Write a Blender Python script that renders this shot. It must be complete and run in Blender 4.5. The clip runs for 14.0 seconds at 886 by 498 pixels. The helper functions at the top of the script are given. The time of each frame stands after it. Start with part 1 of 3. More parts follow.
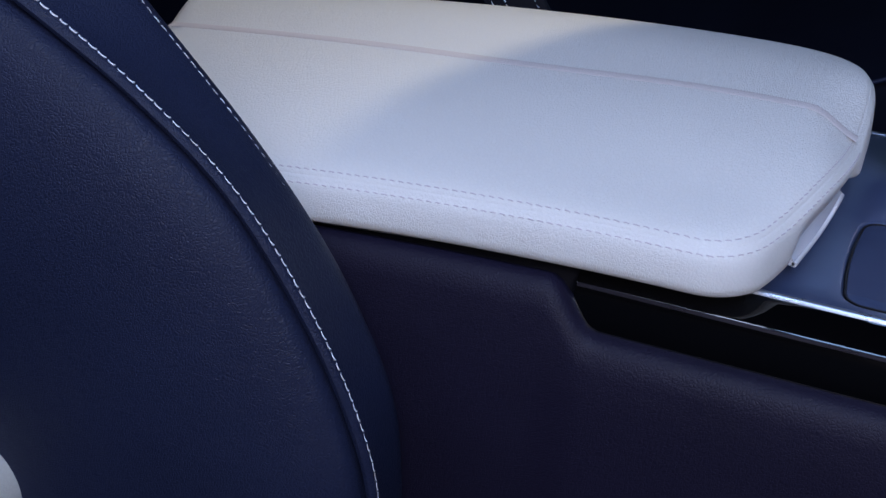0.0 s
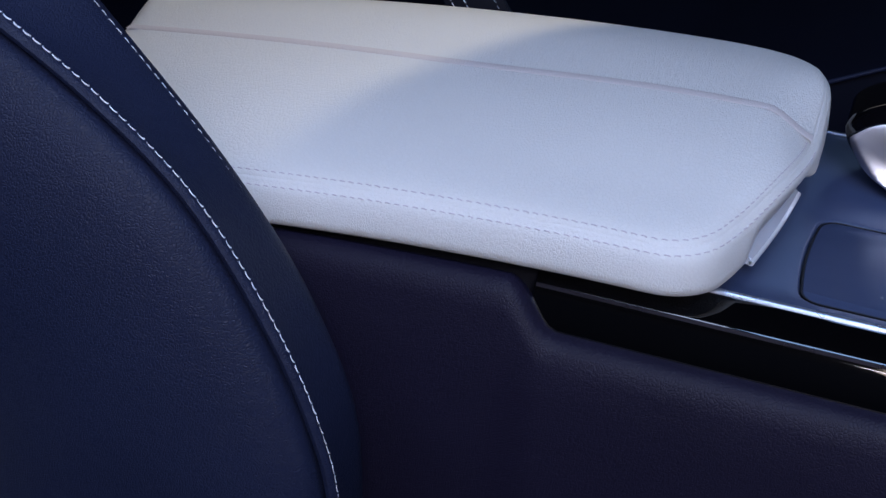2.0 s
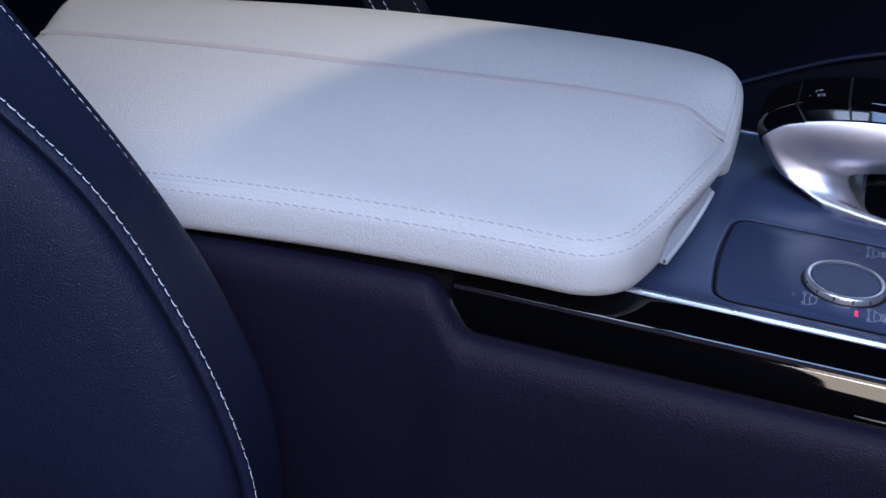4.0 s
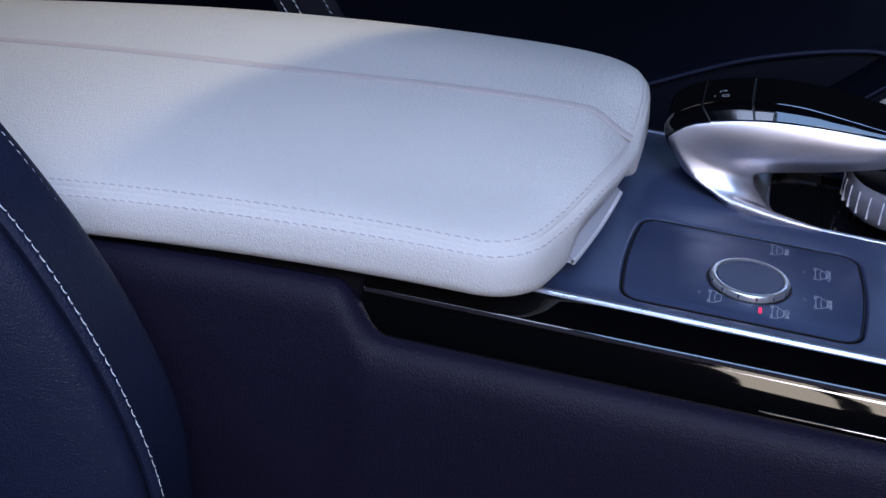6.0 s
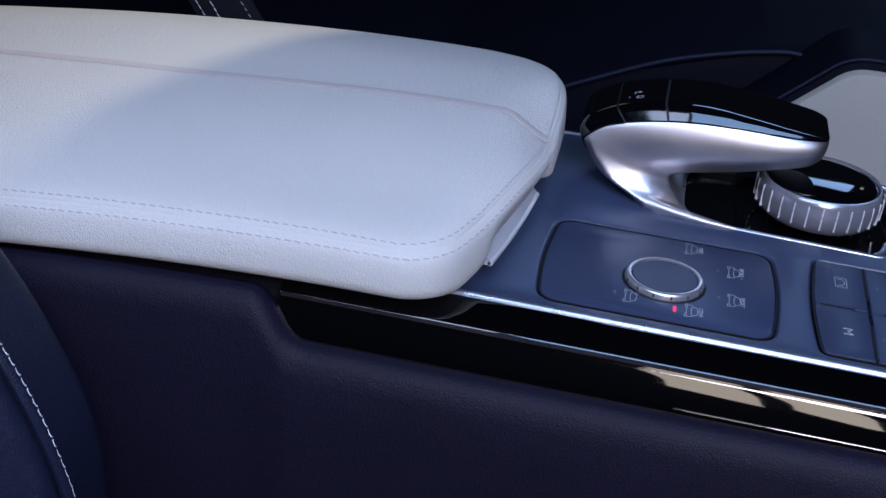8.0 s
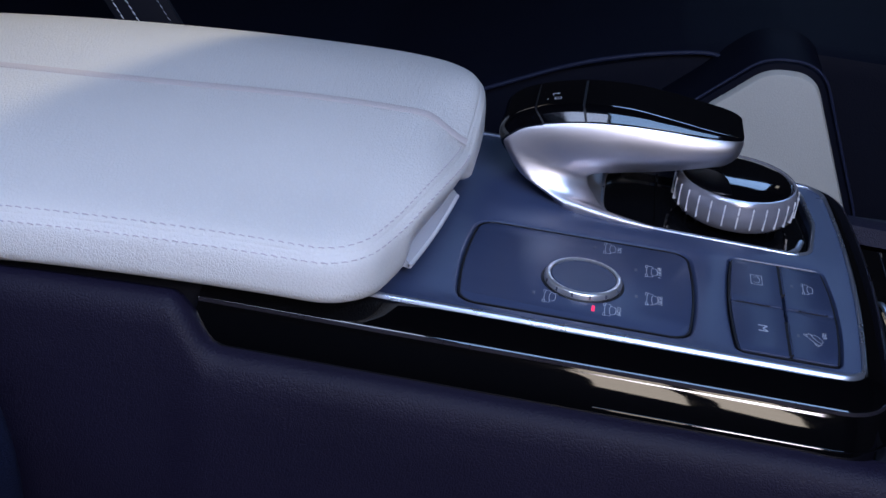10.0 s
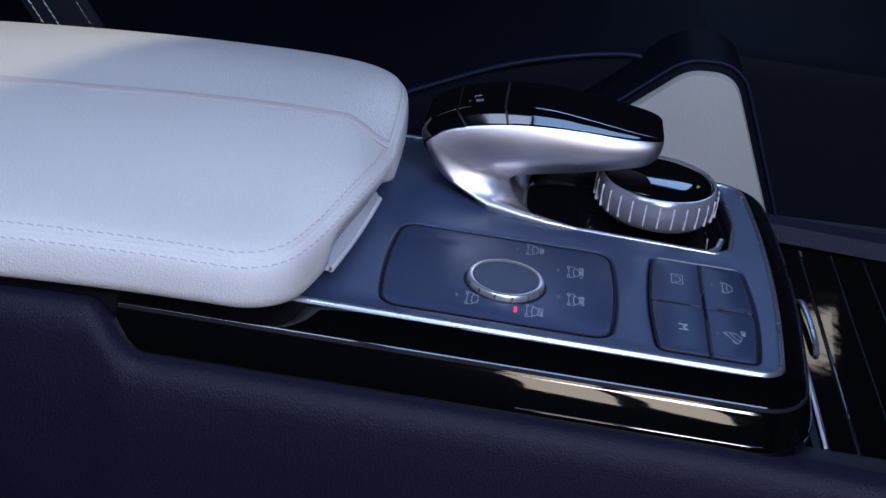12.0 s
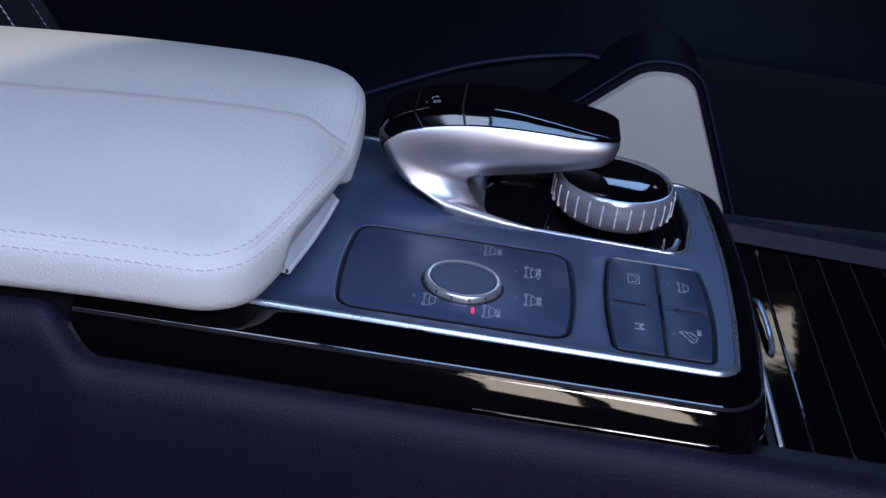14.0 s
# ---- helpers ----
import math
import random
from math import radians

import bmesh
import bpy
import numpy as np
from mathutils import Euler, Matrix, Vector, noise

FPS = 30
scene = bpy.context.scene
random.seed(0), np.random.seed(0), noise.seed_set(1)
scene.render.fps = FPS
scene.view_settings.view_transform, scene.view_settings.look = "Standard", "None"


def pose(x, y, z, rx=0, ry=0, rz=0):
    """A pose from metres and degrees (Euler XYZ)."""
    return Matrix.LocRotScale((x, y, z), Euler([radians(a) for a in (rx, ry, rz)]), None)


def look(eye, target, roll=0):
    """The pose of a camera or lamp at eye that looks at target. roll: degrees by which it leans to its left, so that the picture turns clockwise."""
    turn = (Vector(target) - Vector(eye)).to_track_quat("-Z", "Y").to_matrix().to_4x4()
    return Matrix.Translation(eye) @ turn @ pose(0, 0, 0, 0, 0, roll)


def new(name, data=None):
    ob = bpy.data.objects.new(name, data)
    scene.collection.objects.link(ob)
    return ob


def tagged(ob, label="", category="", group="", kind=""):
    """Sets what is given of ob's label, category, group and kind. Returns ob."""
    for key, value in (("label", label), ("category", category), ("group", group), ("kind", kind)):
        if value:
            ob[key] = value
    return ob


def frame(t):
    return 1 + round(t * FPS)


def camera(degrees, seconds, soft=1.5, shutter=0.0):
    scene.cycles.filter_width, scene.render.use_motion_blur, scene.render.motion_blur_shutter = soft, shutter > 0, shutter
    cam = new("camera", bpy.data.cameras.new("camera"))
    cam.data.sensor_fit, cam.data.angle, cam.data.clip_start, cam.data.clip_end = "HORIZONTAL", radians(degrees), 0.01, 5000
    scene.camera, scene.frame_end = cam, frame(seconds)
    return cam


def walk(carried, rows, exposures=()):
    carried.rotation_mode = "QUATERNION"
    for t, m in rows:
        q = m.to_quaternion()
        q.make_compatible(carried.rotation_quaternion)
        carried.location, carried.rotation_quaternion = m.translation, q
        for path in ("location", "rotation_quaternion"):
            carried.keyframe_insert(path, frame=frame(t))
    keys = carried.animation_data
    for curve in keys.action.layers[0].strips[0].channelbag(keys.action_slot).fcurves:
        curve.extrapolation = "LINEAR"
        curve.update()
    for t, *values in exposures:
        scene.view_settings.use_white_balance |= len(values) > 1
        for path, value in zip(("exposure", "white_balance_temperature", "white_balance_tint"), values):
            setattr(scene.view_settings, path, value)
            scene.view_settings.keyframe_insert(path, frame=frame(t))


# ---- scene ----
LENS = 37.15
cam = camera(LENS, 14.0)
# seconds, eye x y z, yaw to the right, pitch, roll
ROWS = [
    (0, -0.0450, -0.5538, 0.2888, -20.64, -29.42, 3.44),
    (0.5, -0.0445, -0.5537, 0.2889, -20.42, -29.40, 3.41),
    (1, -0.0438, -0.5535, 0.2891, -20.09, -29.38, 3.53),
    (1.5, -0.0428, -0.5533, 0.2893, -19.62, -29.36, 3.69),
    (2, -0.0415, -0.5530, 0.2896, -19.02, -29.30, 3.81),
    (4.5, -0.0328, -0.5511, 0.2918, -14.77, -28.97, 4.89),
    (5, -0.0309, -0.5507, 0.2922, -13.84, -28.88, 5.18),
    (5.5, -0.0292, -0.5504, 0.2926, -12.97, -28.80, 5.36),
    (6, -0.0274, -0.5501, 0.2930, -12.08, -28.71, 5.60),
    (6.5, -0.0258, -0.5497, 0.2934, -11.26, -28.62, 5.81),
    (7, -0.0240, -0.5494, 0.2937, -10.43, -28.53, 6.05),
    (7.5, -0.0224, -0.5491, 0.2941, -9.62, -28.43, 6.25),
    (8, -0.0208, -0.5489, 0.2944, -8.75, -28.33, 6.46),
    (10.5, -0.0127, -0.5476, 0.2959, -4.72, -27.80, 7.43),
    (11, -0.0111, -0.5473, 0.2962, -3.91, -27.68, 7.63),
    (11.5, -0.0096, -0.5471, 0.2965, -3.17, -27.58, 7.78),
    (12, -0.0081, -0.5469, 0.2967, -2.43, -27.47, 8.00),
    (12.5, -0.0069, -0.5467, 0.2969, -1.81, -27.37, 8.13),
    (13, -0.0058, -0.5466, 0.2971, -1.26, -27.29, 8.29),
    (13.5, -0.0050, -0.5465, 0.2972, -0.91, -27.23, 8.40),
    (14, -0.0047, -0.5465, 0.2973, -0.72, -27.21, 8.47),
]
walk(cam, [(t, pose(x, y, z, 0, 0, -yaw) @ pose(0, 0, 0, 90 + pitch, 0, 0) @ pose(0, 0, 0, 0, 0, roll)) for t, x, y, z, yaw, pitch, roll in ROWS])

# ---------------------------------------------------------------- light
world = bpy.data.worlds.new("sky")
scene.world = world
world.use_nodes = True
wn = world.node_tree.nodes
sky = wn.new("ShaderNodeTexSky")
sky.sky_type, sky.sun_disc = "NISHITA", False
sky.sun_elevation, sky.sun_rotation = radians(31), radians(346)
world.node_tree.links.new(sky.outputs[0], wn["Background"].inputs[0])
wn["Background"].inputs[1].default_value = 0.05


def area_lamp(name, eye, target, sx, sy, watts, colour, roll=0):
    d = bpy.data.lights.new(name, "AREA")
    d.shape, d.size, d.size_y, d.energy, d.color = "RECTANGLE", sx, sy, watts, colour
    ob = new(name, d)
    ob.matrix_world = look(eye, target, roll)
    return ob


# area lamps that stand in for daylight through the glass roof and open door
area_lamp("roof_glass_light", (0.30, -0.76, 0.985), (0.16, -0.20, 0.0), 0.74, 0.58, 10.2, (0.33, 0.55, 1.0))
area_lamp("roof_glass_light", (-0.42, -0.80, 0.985), (-0.40, -0.34, 0.0), 0.58, 0.40, 5.6, (0.55, 0.67, 1.0))
area_lamp("door_opening_light", (0.215, -1.24, 0.55), (0.09, 0.0, 0.0), 0.15, 0.40, 0.75, (1.0, 0.88, 0.76), 8)
area_lamp("door_opening_light", (0.410, -1.24, 0.55), (0.14, 0.0, 0.0), 0.13, 0.40, 0.68, (1.0, 0.88, 0.76), 8)
# fill added on the door side to brighten near faces, before a closed wall
area_lamp("door_side_fill", (0.330, -1.27, 0.84), (0.0, 0.0, 0.0), 0.47, 0.28, 11.8, (0.95, 0.875, 1.0))
# added lamp, only for its reflection on the shutter slats; no opening behind it
area_lamp("far_side_light", (0.51, 1.27, 0.64), (0.165, 0.05, -0.03), 0.05, 0.08, 0.015, (1.0, 0.92, 0.82), 20)
# added for the sheen on the slate panel; the wall behind is closed
area_lamp("far_side_light", (0.20, 1.27, 0.74), (0.06, 0.0, 0.0), 0.46, 0.26, 1.5, (0.32, 0.54, 1.0))
# weak sun through an added wall opening, over the rear of the armrest
sun_data = bpy.data.lights.new("sun", "SUN")
sun_data.energy, sun_data.angle, sun_data.color = 0.85, radians(0.7), (1.0, 0.86, 0.58)
sun = new("sun", sun_data)
sun.matrix_world = look((-0.25, 1.0, 0.625), (0, 0, 0))


# ---------------------------------------------------------------- materials
def node_material(name):
    m = bpy.data.materials.new(name)
    m.use_nodes = True
    return m, m.node_tree.nodes, m.node_tree.links, m.node_tree.nodes["Principled BSDF"]


def leather(name, colour, dark, rough, grain=900.0, relief=0.35, wrinkle=0.15, spec=0.35, vein=0.05, ripple=0.0, stretch=(1.0, 0.26, 1.0), folds_size=400):
    """Grained leather: small cells, fine pores, long soft creases and a slow change of tone."""
    m, n, l, b = node_material(name)
    tc = n.new("ShaderNodeTexCoord")
    mp = n.new("ShaderNodeMapping")
    mp.inputs["Scale"].default_value = (1.0, 0.62, 1.0)
    l.new(tc.outputs["Object"], mp.inputs[0])
    warp = n.new("ShaderNodeTexNoise")
    warp.inputs["Scale"].default_value, warp.inputs["Detail"].default_value = 160, 2
    l.new(mp.outputs[0], warp.inputs["Vector"])
    mixv = n.new("ShaderNodeMixRGB")
    mixv.blend_type, mixv.inputs[0].default_value = "ADD", 0.004
    l.new(mp.outputs[0], mixv.inputs[1])
    l.new(warp.outputs["Color"], mixv.inputs[2])
    vor = n.new("ShaderNodeTexVoronoi")
    vor.feature = "DISTANCE_TO_EDGE"
    vor.inputs["Scale"].default_value = grain
    l.new(mixv.outputs[0], vor.inputs["Vector"])
    ramp = n.new("ShaderNodeValToRGB")
    ramp.color_ramp.elements[0].position, ramp.color_ramp.elements[1].position = 0.0, 0.22
    l.new(vor.outputs["Distance"], ramp.inputs[0])
    fine = n.new("ShaderNodeTexNoise")
    fine.inputs["Scale"].default_value, fine.inputs["Detail"].default_value = grain * 2.2, 3
    l.new(tc.outputs["Object"], fine.inputs["Vector"])
    crease = n.new("ShaderNodeTexNoise")
    crease.inputs["Scale"].default_value, crease.inputs["Detail"].default_value = 55, 4
    crease.inputs["Distortion"].default_value = 0.6
    l.new(mp.outputs[0], crease.inputs["Vector"])
    bump0 = n.new("ShaderNodeBump")
    bump0.inputs["Strength"].default_value, bump0.inputs["Distance"].default_value = wrinkle, 0.003
    l.new(crease.outputs["Fac"], bump0.inputs["Height"])
    bump1 = n.new("ShaderNodeBump")
    bump1.inputs["Strength"].default_value, bump1.inputs["Distance"].default_value = relief, 0.0005
    l.new(ramp.outputs[0], bump1.inputs["Height"])
    l.new(bump0.outputs[0], bump1.inputs["Normal"])
    if ripple:
        mr = n.new("ShaderNodeMapping")
        mr.inputs["Scale"].default_value = stretch
        l.new(tc.outputs["Object"], mr.inputs[0])
        folds = n.new("ShaderNodeTexNoise")
        folds.inputs["Scale"].default_value, folds.inputs["Detail"].default_value = folds_size, 0.6
        folds.inputs["Distortion"].default_value = 0.25
        l.new(mr.outputs[0], folds.inputs["Vector"])
        patch = n.new("ShaderNodeTexNoise")
        patch.inputs["Scale"].default_value = 22
        l.new(tc.outputs["Object"], patch.inputs["Vector"])
        spread = n.new("ShaderNodeMapRange")
        spread.inputs["From Min"].default_value, spread.inputs["From Max"].default_value = 0.35, 0.65
        spread.inputs["To Max"].default_value = ripple
        l.new(patch.outputs["Fac"], spread.inputs[0])
        bump3 = n.new("ShaderNodeBump")
        bump3.inputs["Distance"].default_value = 0.0012
        l.new(spread.outputs[0], bump3.inputs["Strength"])
        l.new(folds.outputs["Fac"], bump3.inputs["Height"])
        l.new(bump0.outputs[0], bump3.inputs["Normal"])
        l.new(bump3.outputs[0], bump1.inputs["Normal"])
    bump2 = n.new("ShaderNodeBump")
    bump2.inputs["Strength"].default_value, bump2.inputs["Distance"].default_value = relief * 0.15, 0.0003
    l.new(fine.outputs["Fac"], bump2.inputs["Height"])
    l.new(bump1.outputs[0], bump2.inputs["Normal"])
    l.new(bump2.outputs[0], b.inputs["Normal"])
    tone = n.new("ShaderNodeTexNoise")
    tone.inputs["Scale"].default_value, tone.inputs["Detail"].default_value = 18, 3
    l.new(tc.outputs["Object"], tone.inputs["Vector"])
    mix = n.new("ShaderNodeMixRGB")
    mix.inputs[1].default_value, mix.inputs[2].default_value = (*dark, 1), (*colour, 1)
    l.new(tone.outputs["Fac"], mix.inputs[0])
    deep = n.new("ShaderNodeMixRGB")
    deep.blend_type, deep.inputs[0].default_value = "MULTIPLY", vein
    l.new(mix.outputs[0], deep.inputs[1])
    l.new(ramp.outputs[0], deep.inputs[2])
    l.new(deep.outputs[0], b.inputs["Base Color"])
    b.inputs["Roughness"].default_value = rough
    b.inputs["Specular IOR Level"].default_value = spec
    return m


def plain(name, colour, rough, metal=0.0, coat=0.0, speck=0.0, scale=1500.0, relief=0.0, spec=0.5):
    """Plastic, lacquer or metal with a slightly uneven gloss and, where asked for, a fine texture."""
    m, n, l, b = node_material(name)
    tc = n.new("ShaderNodeTexCoord")
    no = n.new("ShaderNodeTexNoise")
    no.inputs["Scale"].default_value, no.inputs["Detail"].default_value = 40, 4
    l.new(tc.outputs["Object"], no.inputs["Vector"])
    mr = n.new("ShaderNodeMapRange")
    mr.inputs["To Min"].default_value, mr.inputs["To Max"].default_value = rough * 0.85, rough * 1.15
    l.new(no.outputs["Fac"], mr.inputs["Value"])
    l.new(mr.outputs[0], b.inputs["Roughness"])
    fine = n.new("ShaderNodeTexNoise")
    fine.inputs["Scale"].default_value, fine.inputs["Detail"].default_value = scale, 2
    l.new(tc.outputs["Object"], fine.inputs["Vector"])
    mix = n.new("ShaderNodeMixRGB")
    lo = tuple(c * (1 - speck) for c in colour)
    hi = tuple(min(1, c * (1 + speck)) for c in colour)
    mix.inputs[1].default_value, mix.inputs[2].default_value = (*lo, 1), (*hi, 1)
    l.new(fine.outputs["Fac"], mix.inputs[0])
    l.new(mix.outputs[0], b.inputs["Base Color"])
    if relief:
        bump = n.new("ShaderNodeBump")
        bump.inputs["Strength"].default_value, bump.inputs["Distance"].default_value = relief, 0.0002
        l.new(fine.outputs["Fac"], bump.inputs["Height"])
        l.new(bump.outputs[0], b.inputs["Normal"])
    b.inputs["Metallic"].default_value = metal
    b.inputs["Coat Weight"].default_value = coat
    b.inputs["Coat Roughness"].default_value = 0.03
    b.inputs["Specular IOR Level"].default_value = spec
    return m


WHITE_LEATHER = leather("white_leather", (0.80, 0.79, 0.77), (0.75, 0.74, 0.72), 0.48, 640, 0.36, 0.10, 0.35, 0.03, 0.30)
SEAM_LEATHER = leather("seam_leather", (0.72, 0.655, 0.645), (0.68, 0.62, 0.61), 0.55, 620, 0.25, 0.05)
NAVY_LEATHER = leather("navy_leather", (0.0128, 0.0178, 0.047), (0.0090, 0.0128, 0.035), 0.52, 760, 0.36, 0.10, 0.24, 0.10, 0.12, (0.45, 0.45, 1.0), 640)
SIDE_LEATHER = leather("console_leather", (0.0118, 0.0098, 0.0270), (0.0082, 0.0070, 0.0195), 0.55, 640, 0.28, 0.14, 0.22, 0.12, 0.14, (1.0, 1.0, 0.5), 640)
CREAM_LEATHER = leather("cream_leather", (0.46, 0.46, 0.43), (0.41, 0.41, 0.385), 0.55, 620, 0.2, 0.05)
# navy leather of the far seat, background shade put into its base colour
SHADED_NAVY = leather("shaded_navy_leather", (0.0034, 0.0046, 0.0115), (0.0024, 0.0031, 0.0080), 0.60, 480, 0.12, 0.10, 0.08)
DARK_TRIM = plain("dark_soft_trim", (0.006, 0.007, 0.014), 0.55, speck=0.06)
SOFT_PANEL = plain("soft_touch_panel", (0.044, 0.062, 0.128), 0.38, speck=0.10, scale=3000, relief=0.06)
SOFT_KEY = plain("soft_touch_key", (0.036, 0.051, 0.106), 0.42, speck=0.10, scale=3000, relief=0.06)
LACQUER = plain("black_lacquer", (0.0015, 0.0015, 0.002), 0.035, coat=1.0)
GLOSS_BLACK = plain("gloss_black_plastic", (0.002, 0.002, 0.003), 0.05, coat=0.6)
CHROME = plain("satin_chrome_strip", (0.38, 0.42, 0.50), 0.28, metal=0.8)
EDGE_GLINT = plain("edge_glint_metal", (0.24, 0.22, 0.28), 0.28, metal=0.95)
SATIN = plain("satin_aluminium", (0.72, 0.70, 0.74), 0.42, metal=1.0, speck=0.04, scale=2500)
LATCH = plain("pale_silver_plastic", (0.70, 0.73, 0.80), 0.25, metal=0.2, coat=0.4)
RING_METAL = plain("knurled_ring_metal", (0.80, 0.81, 0.85), 0.30, metal=0.85)
SMOKED = plain("smoked_grey_plastic", (0.40, 0.40, 0.46), 0.22, metal=0.55, coat=0.6, speck=0.15, scale=300)
RIB_METAL = plain("bright_rib", (0.80, 0.81, 0.84), 0.3, metal=0.2, coat=0.5)
SHUTTER = plain("shutter_lacquer", (0.0015, 0.0015, 0.002), 0.045, coat=1.0, scale=50, relief=0.9)
GROOVE = plain("shadow_gap_plastic", (0.006, 0.006, 0.009), 0.6)
SLAT_LINE = plain("dull_grey_line", (0.016, 0.018, 0.026), 0.5)
PRINT = plain("grey_white_print", (0.50, 0.53, 0.60), 0.6)
LED_OFF = plain("unlit_indicator", (0.10, 0.11, 0.15), 0.4)
THREAD = plain("pale_thread", (0.72, 0.74, 0.80), 0.7, speck=0.2, scale=4000)
GREY_THREAD = plain("grey_thread", (0.56, 0.50, 0.54), 0.7, speck=0.2, scale=4000)
CABIN = plain("dark_cabin_lining", (0.004, 0.004, 0.006), 0.9, speck=0.2, scale=800)
CARPET = plain("black_carpet", (0.006, 0.006, 0.008), 0.95, speck=0.4, scale=1500, relief=0.6)
LED_RED, rn, rl, rb = node_material("red_indicator")
rb.inputs["Base Color"].default_value = (0.8, 0.02, 0.08, 1)
rb.inputs["Emission Color"].default_value = (1.0, 0.03, 0.14, 1)
rb.inputs["Emission Strength"].default_value = 0.9


# ---------------------------------------------------------------- building helpers
def part(name, bm, material, parent=None, label="", smooth=True):
    me = bpy.data.meshes.new(name)
    bmesh.ops.recalc_face_normals(bm, faces=bm.faces[:])
    bm.to_mesh(me)
    bm.free()
    for p in me.polygons:
        p.use_smooth = smooth
    if smooth:
        me.set_sharp_from_angle(angle=radians(38))
    me.materials.append(material)
    ob = new(name, me)
    if parent:
        ob.parent = parent
    if label:
        tagged(ob, label)
    return ob


def thing(name, label, category, group="", kind="", at=(0, 0, 0)):
    ob = new(name)
    ob.location = at
    ob.empty_display_size = 0.02
    return tagged(ob, label, category, group, kind)


def loft(bm, rings, closed=True, cap=True):
    """Skin between rings of equally many points; cap closes the two ends."""
    vs = [[bm.verts.new(p) for p in r] for r in rings]
    k = len(rings[0])
    for a, b in zip(vs, vs[1:]):
        for i in range(k if closed else k - 1):
            j = (i + 1) % k
            bm.faces.new((a[i], a[j], b[j], b[i]))
    if cap and closed:
        bm.faces.new(vs[0][::-1])
        bm.faces.new(vs[-1])
    return bm


def spline(points, n):
    """Smooth curve through a few control points (Catmull-Rom), n points evenly spaced along it."""
    p = [Vector(q) for q in points]
    p = [2 * p[0] - p[1]] + p + [2 * p[-1] - p[-2]]
    fine = []
    for i in range(1, len(p) - 2):
        for k in range(24):
            t = k / 24
            fine.append(0.5 * (2 * p[i] + (p[i + 1] - p[i - 1]) * t + (2 * p[i - 1] - 5 * p[i] + 4 * p[i + 1] - p[i + 2]) * t * t
                               + (3 * p[i] - p[i - 1] - 3 * p[i + 1] + p[i + 2]) * t ** 3))
    fine.append(p[-2])
    return even(fine, n)


def even(fine, n, start=0.0, stop=None):
    run = [0.0]
    for a, b in zip(fine, fine[1:]):
        run.append(run[-1] + (b - a).length)
    stop = run[-1] if stop is None else stop
    out, i = [], 0
    for k in range(n):
        s = start + (stop - start) * k / (n - 1)
        while i < len(run) - 2 and run[i + 1] < s:
            i += 1
        f = (s - run[i]) / max(1e-9, run[i + 1] - run[i])
        out.append(fine[i].lerp(fine[i + 1], min(1, max(0, f))))
    return out


def length(path):
    return sum((b - a).length for a, b in zip(path, path[1:]))


def tube(bm, path, ry, rz, sides=8, up=Vector((0, 0, 1)), cap=True):
    rings = []
    for i, p in enumerate(path):
        d = (path[min(i + 1, len(path) - 1)] - path[max(i - 1, 0)]).normalized()
        s = d.cross(up).normalized()
        u = s.cross(d).normalized()
        rings.append([p + s * (ry * math.cos(a)) + u * (rz * math.sin(a)) for a in (2 * math.pi * k / sides for k in range(sides))])
    return loft(bm, rings, True, cap)


def round_poly(corners, radii, steps=7):
    """Corners of a plan outline, each rounded by its own radius."""
    out, n = [], len(corners)
    for i in range(n):
        a, b, c = (Vector(corners[(i + k) % n]) for k in (-1, 0, 1))
        u, v = (a - b).normalized(), (c - b).normalized()
        half = math.acos(max(-1, min(1, u.dot(v)))) / 2
        r = radii[i]
        cut = r / math.tan(half)
        mid = b + (u + v).normalized() * (r / math.sin(half))
        p, q = b + u * cut - mid, b + v * cut - mid
        turn = math.atan2(p.x * q.y - p.y * q.x, p.dot(q))
        for k in range(steps + 1):
            w = turn * k / steps
            out.append(mid + Vector((p.x * math.cos(w) - p.y * math.sin(w), p.x * math.sin(w) + p.y * math.cos(w))))
    return out


def grown(poly, d):
    """A plan outline (anticlockwise) moved outwards by d."""
    out, n = [], len(poly)
    for i in range(n):
        e = (poly[(i + 1) % n] - poly[i - 1])
        nrm = Vector((e.y, -e.x)).normalized()
        out.append(poly[i] + nrm * d)
    return out


def ring(poly, z):
    return [Vector((p.x, p.y, z)) for p in poly]


def plate(bm, poly, z0, z1, edge=0.0005):
    """A plate with rounded upper edges."""
    rings = [ring(poly, z0), ring(poly, z1 - edge), ring(grown(poly, -edge * 0.3), z1 - edge * 0.3), ring(grown(poly, -edge), z1)]
    return loft(bm, rings)


def bowed(x0, x1, y0, y1, bow0, bow1, r, steps=7):
    """A four-sided plan outline whose two ends bow outwards."""
    right = [Vector((x1 + bow1 * (1 - (2 * k / 10 - 1) ** 2), y0 + (y1 - y0) * k / 10)) for k in range(11)]
    left = [Vector((x0 - bow0 * (1 - (2 * k / 10 - 1) ** 2), y1 + (y0 - y1) * k / 10)) for k in range(11)]
    pts = right + left
    rad = [0.0004] * len(pts)
    for i in (0, 10, 11, 21):
        rad[i] = r
    return round_poly(pts, rad, 5)


def stitch_mesh(long, thick):
    bm = bmesh.new()
    tube(bm, [Vector((long * a, 0, thick * h)) for a, h in ((-0.5, -0.5), (-0.4, 0.25), (0, 0.6), (0.4, 0.25), (0.5, -0.5))], thick * 0.6, thick * 0.5, 6)
    me = bpy.data.meshes.new("stitch")
    bmesh.ops.recalc_face_normals(bm, faces=bm.faces[:])
    bm.to_mesh(me)
    bm.free()
    for p in me.polygons:
        p.use_smooth = True
    return me


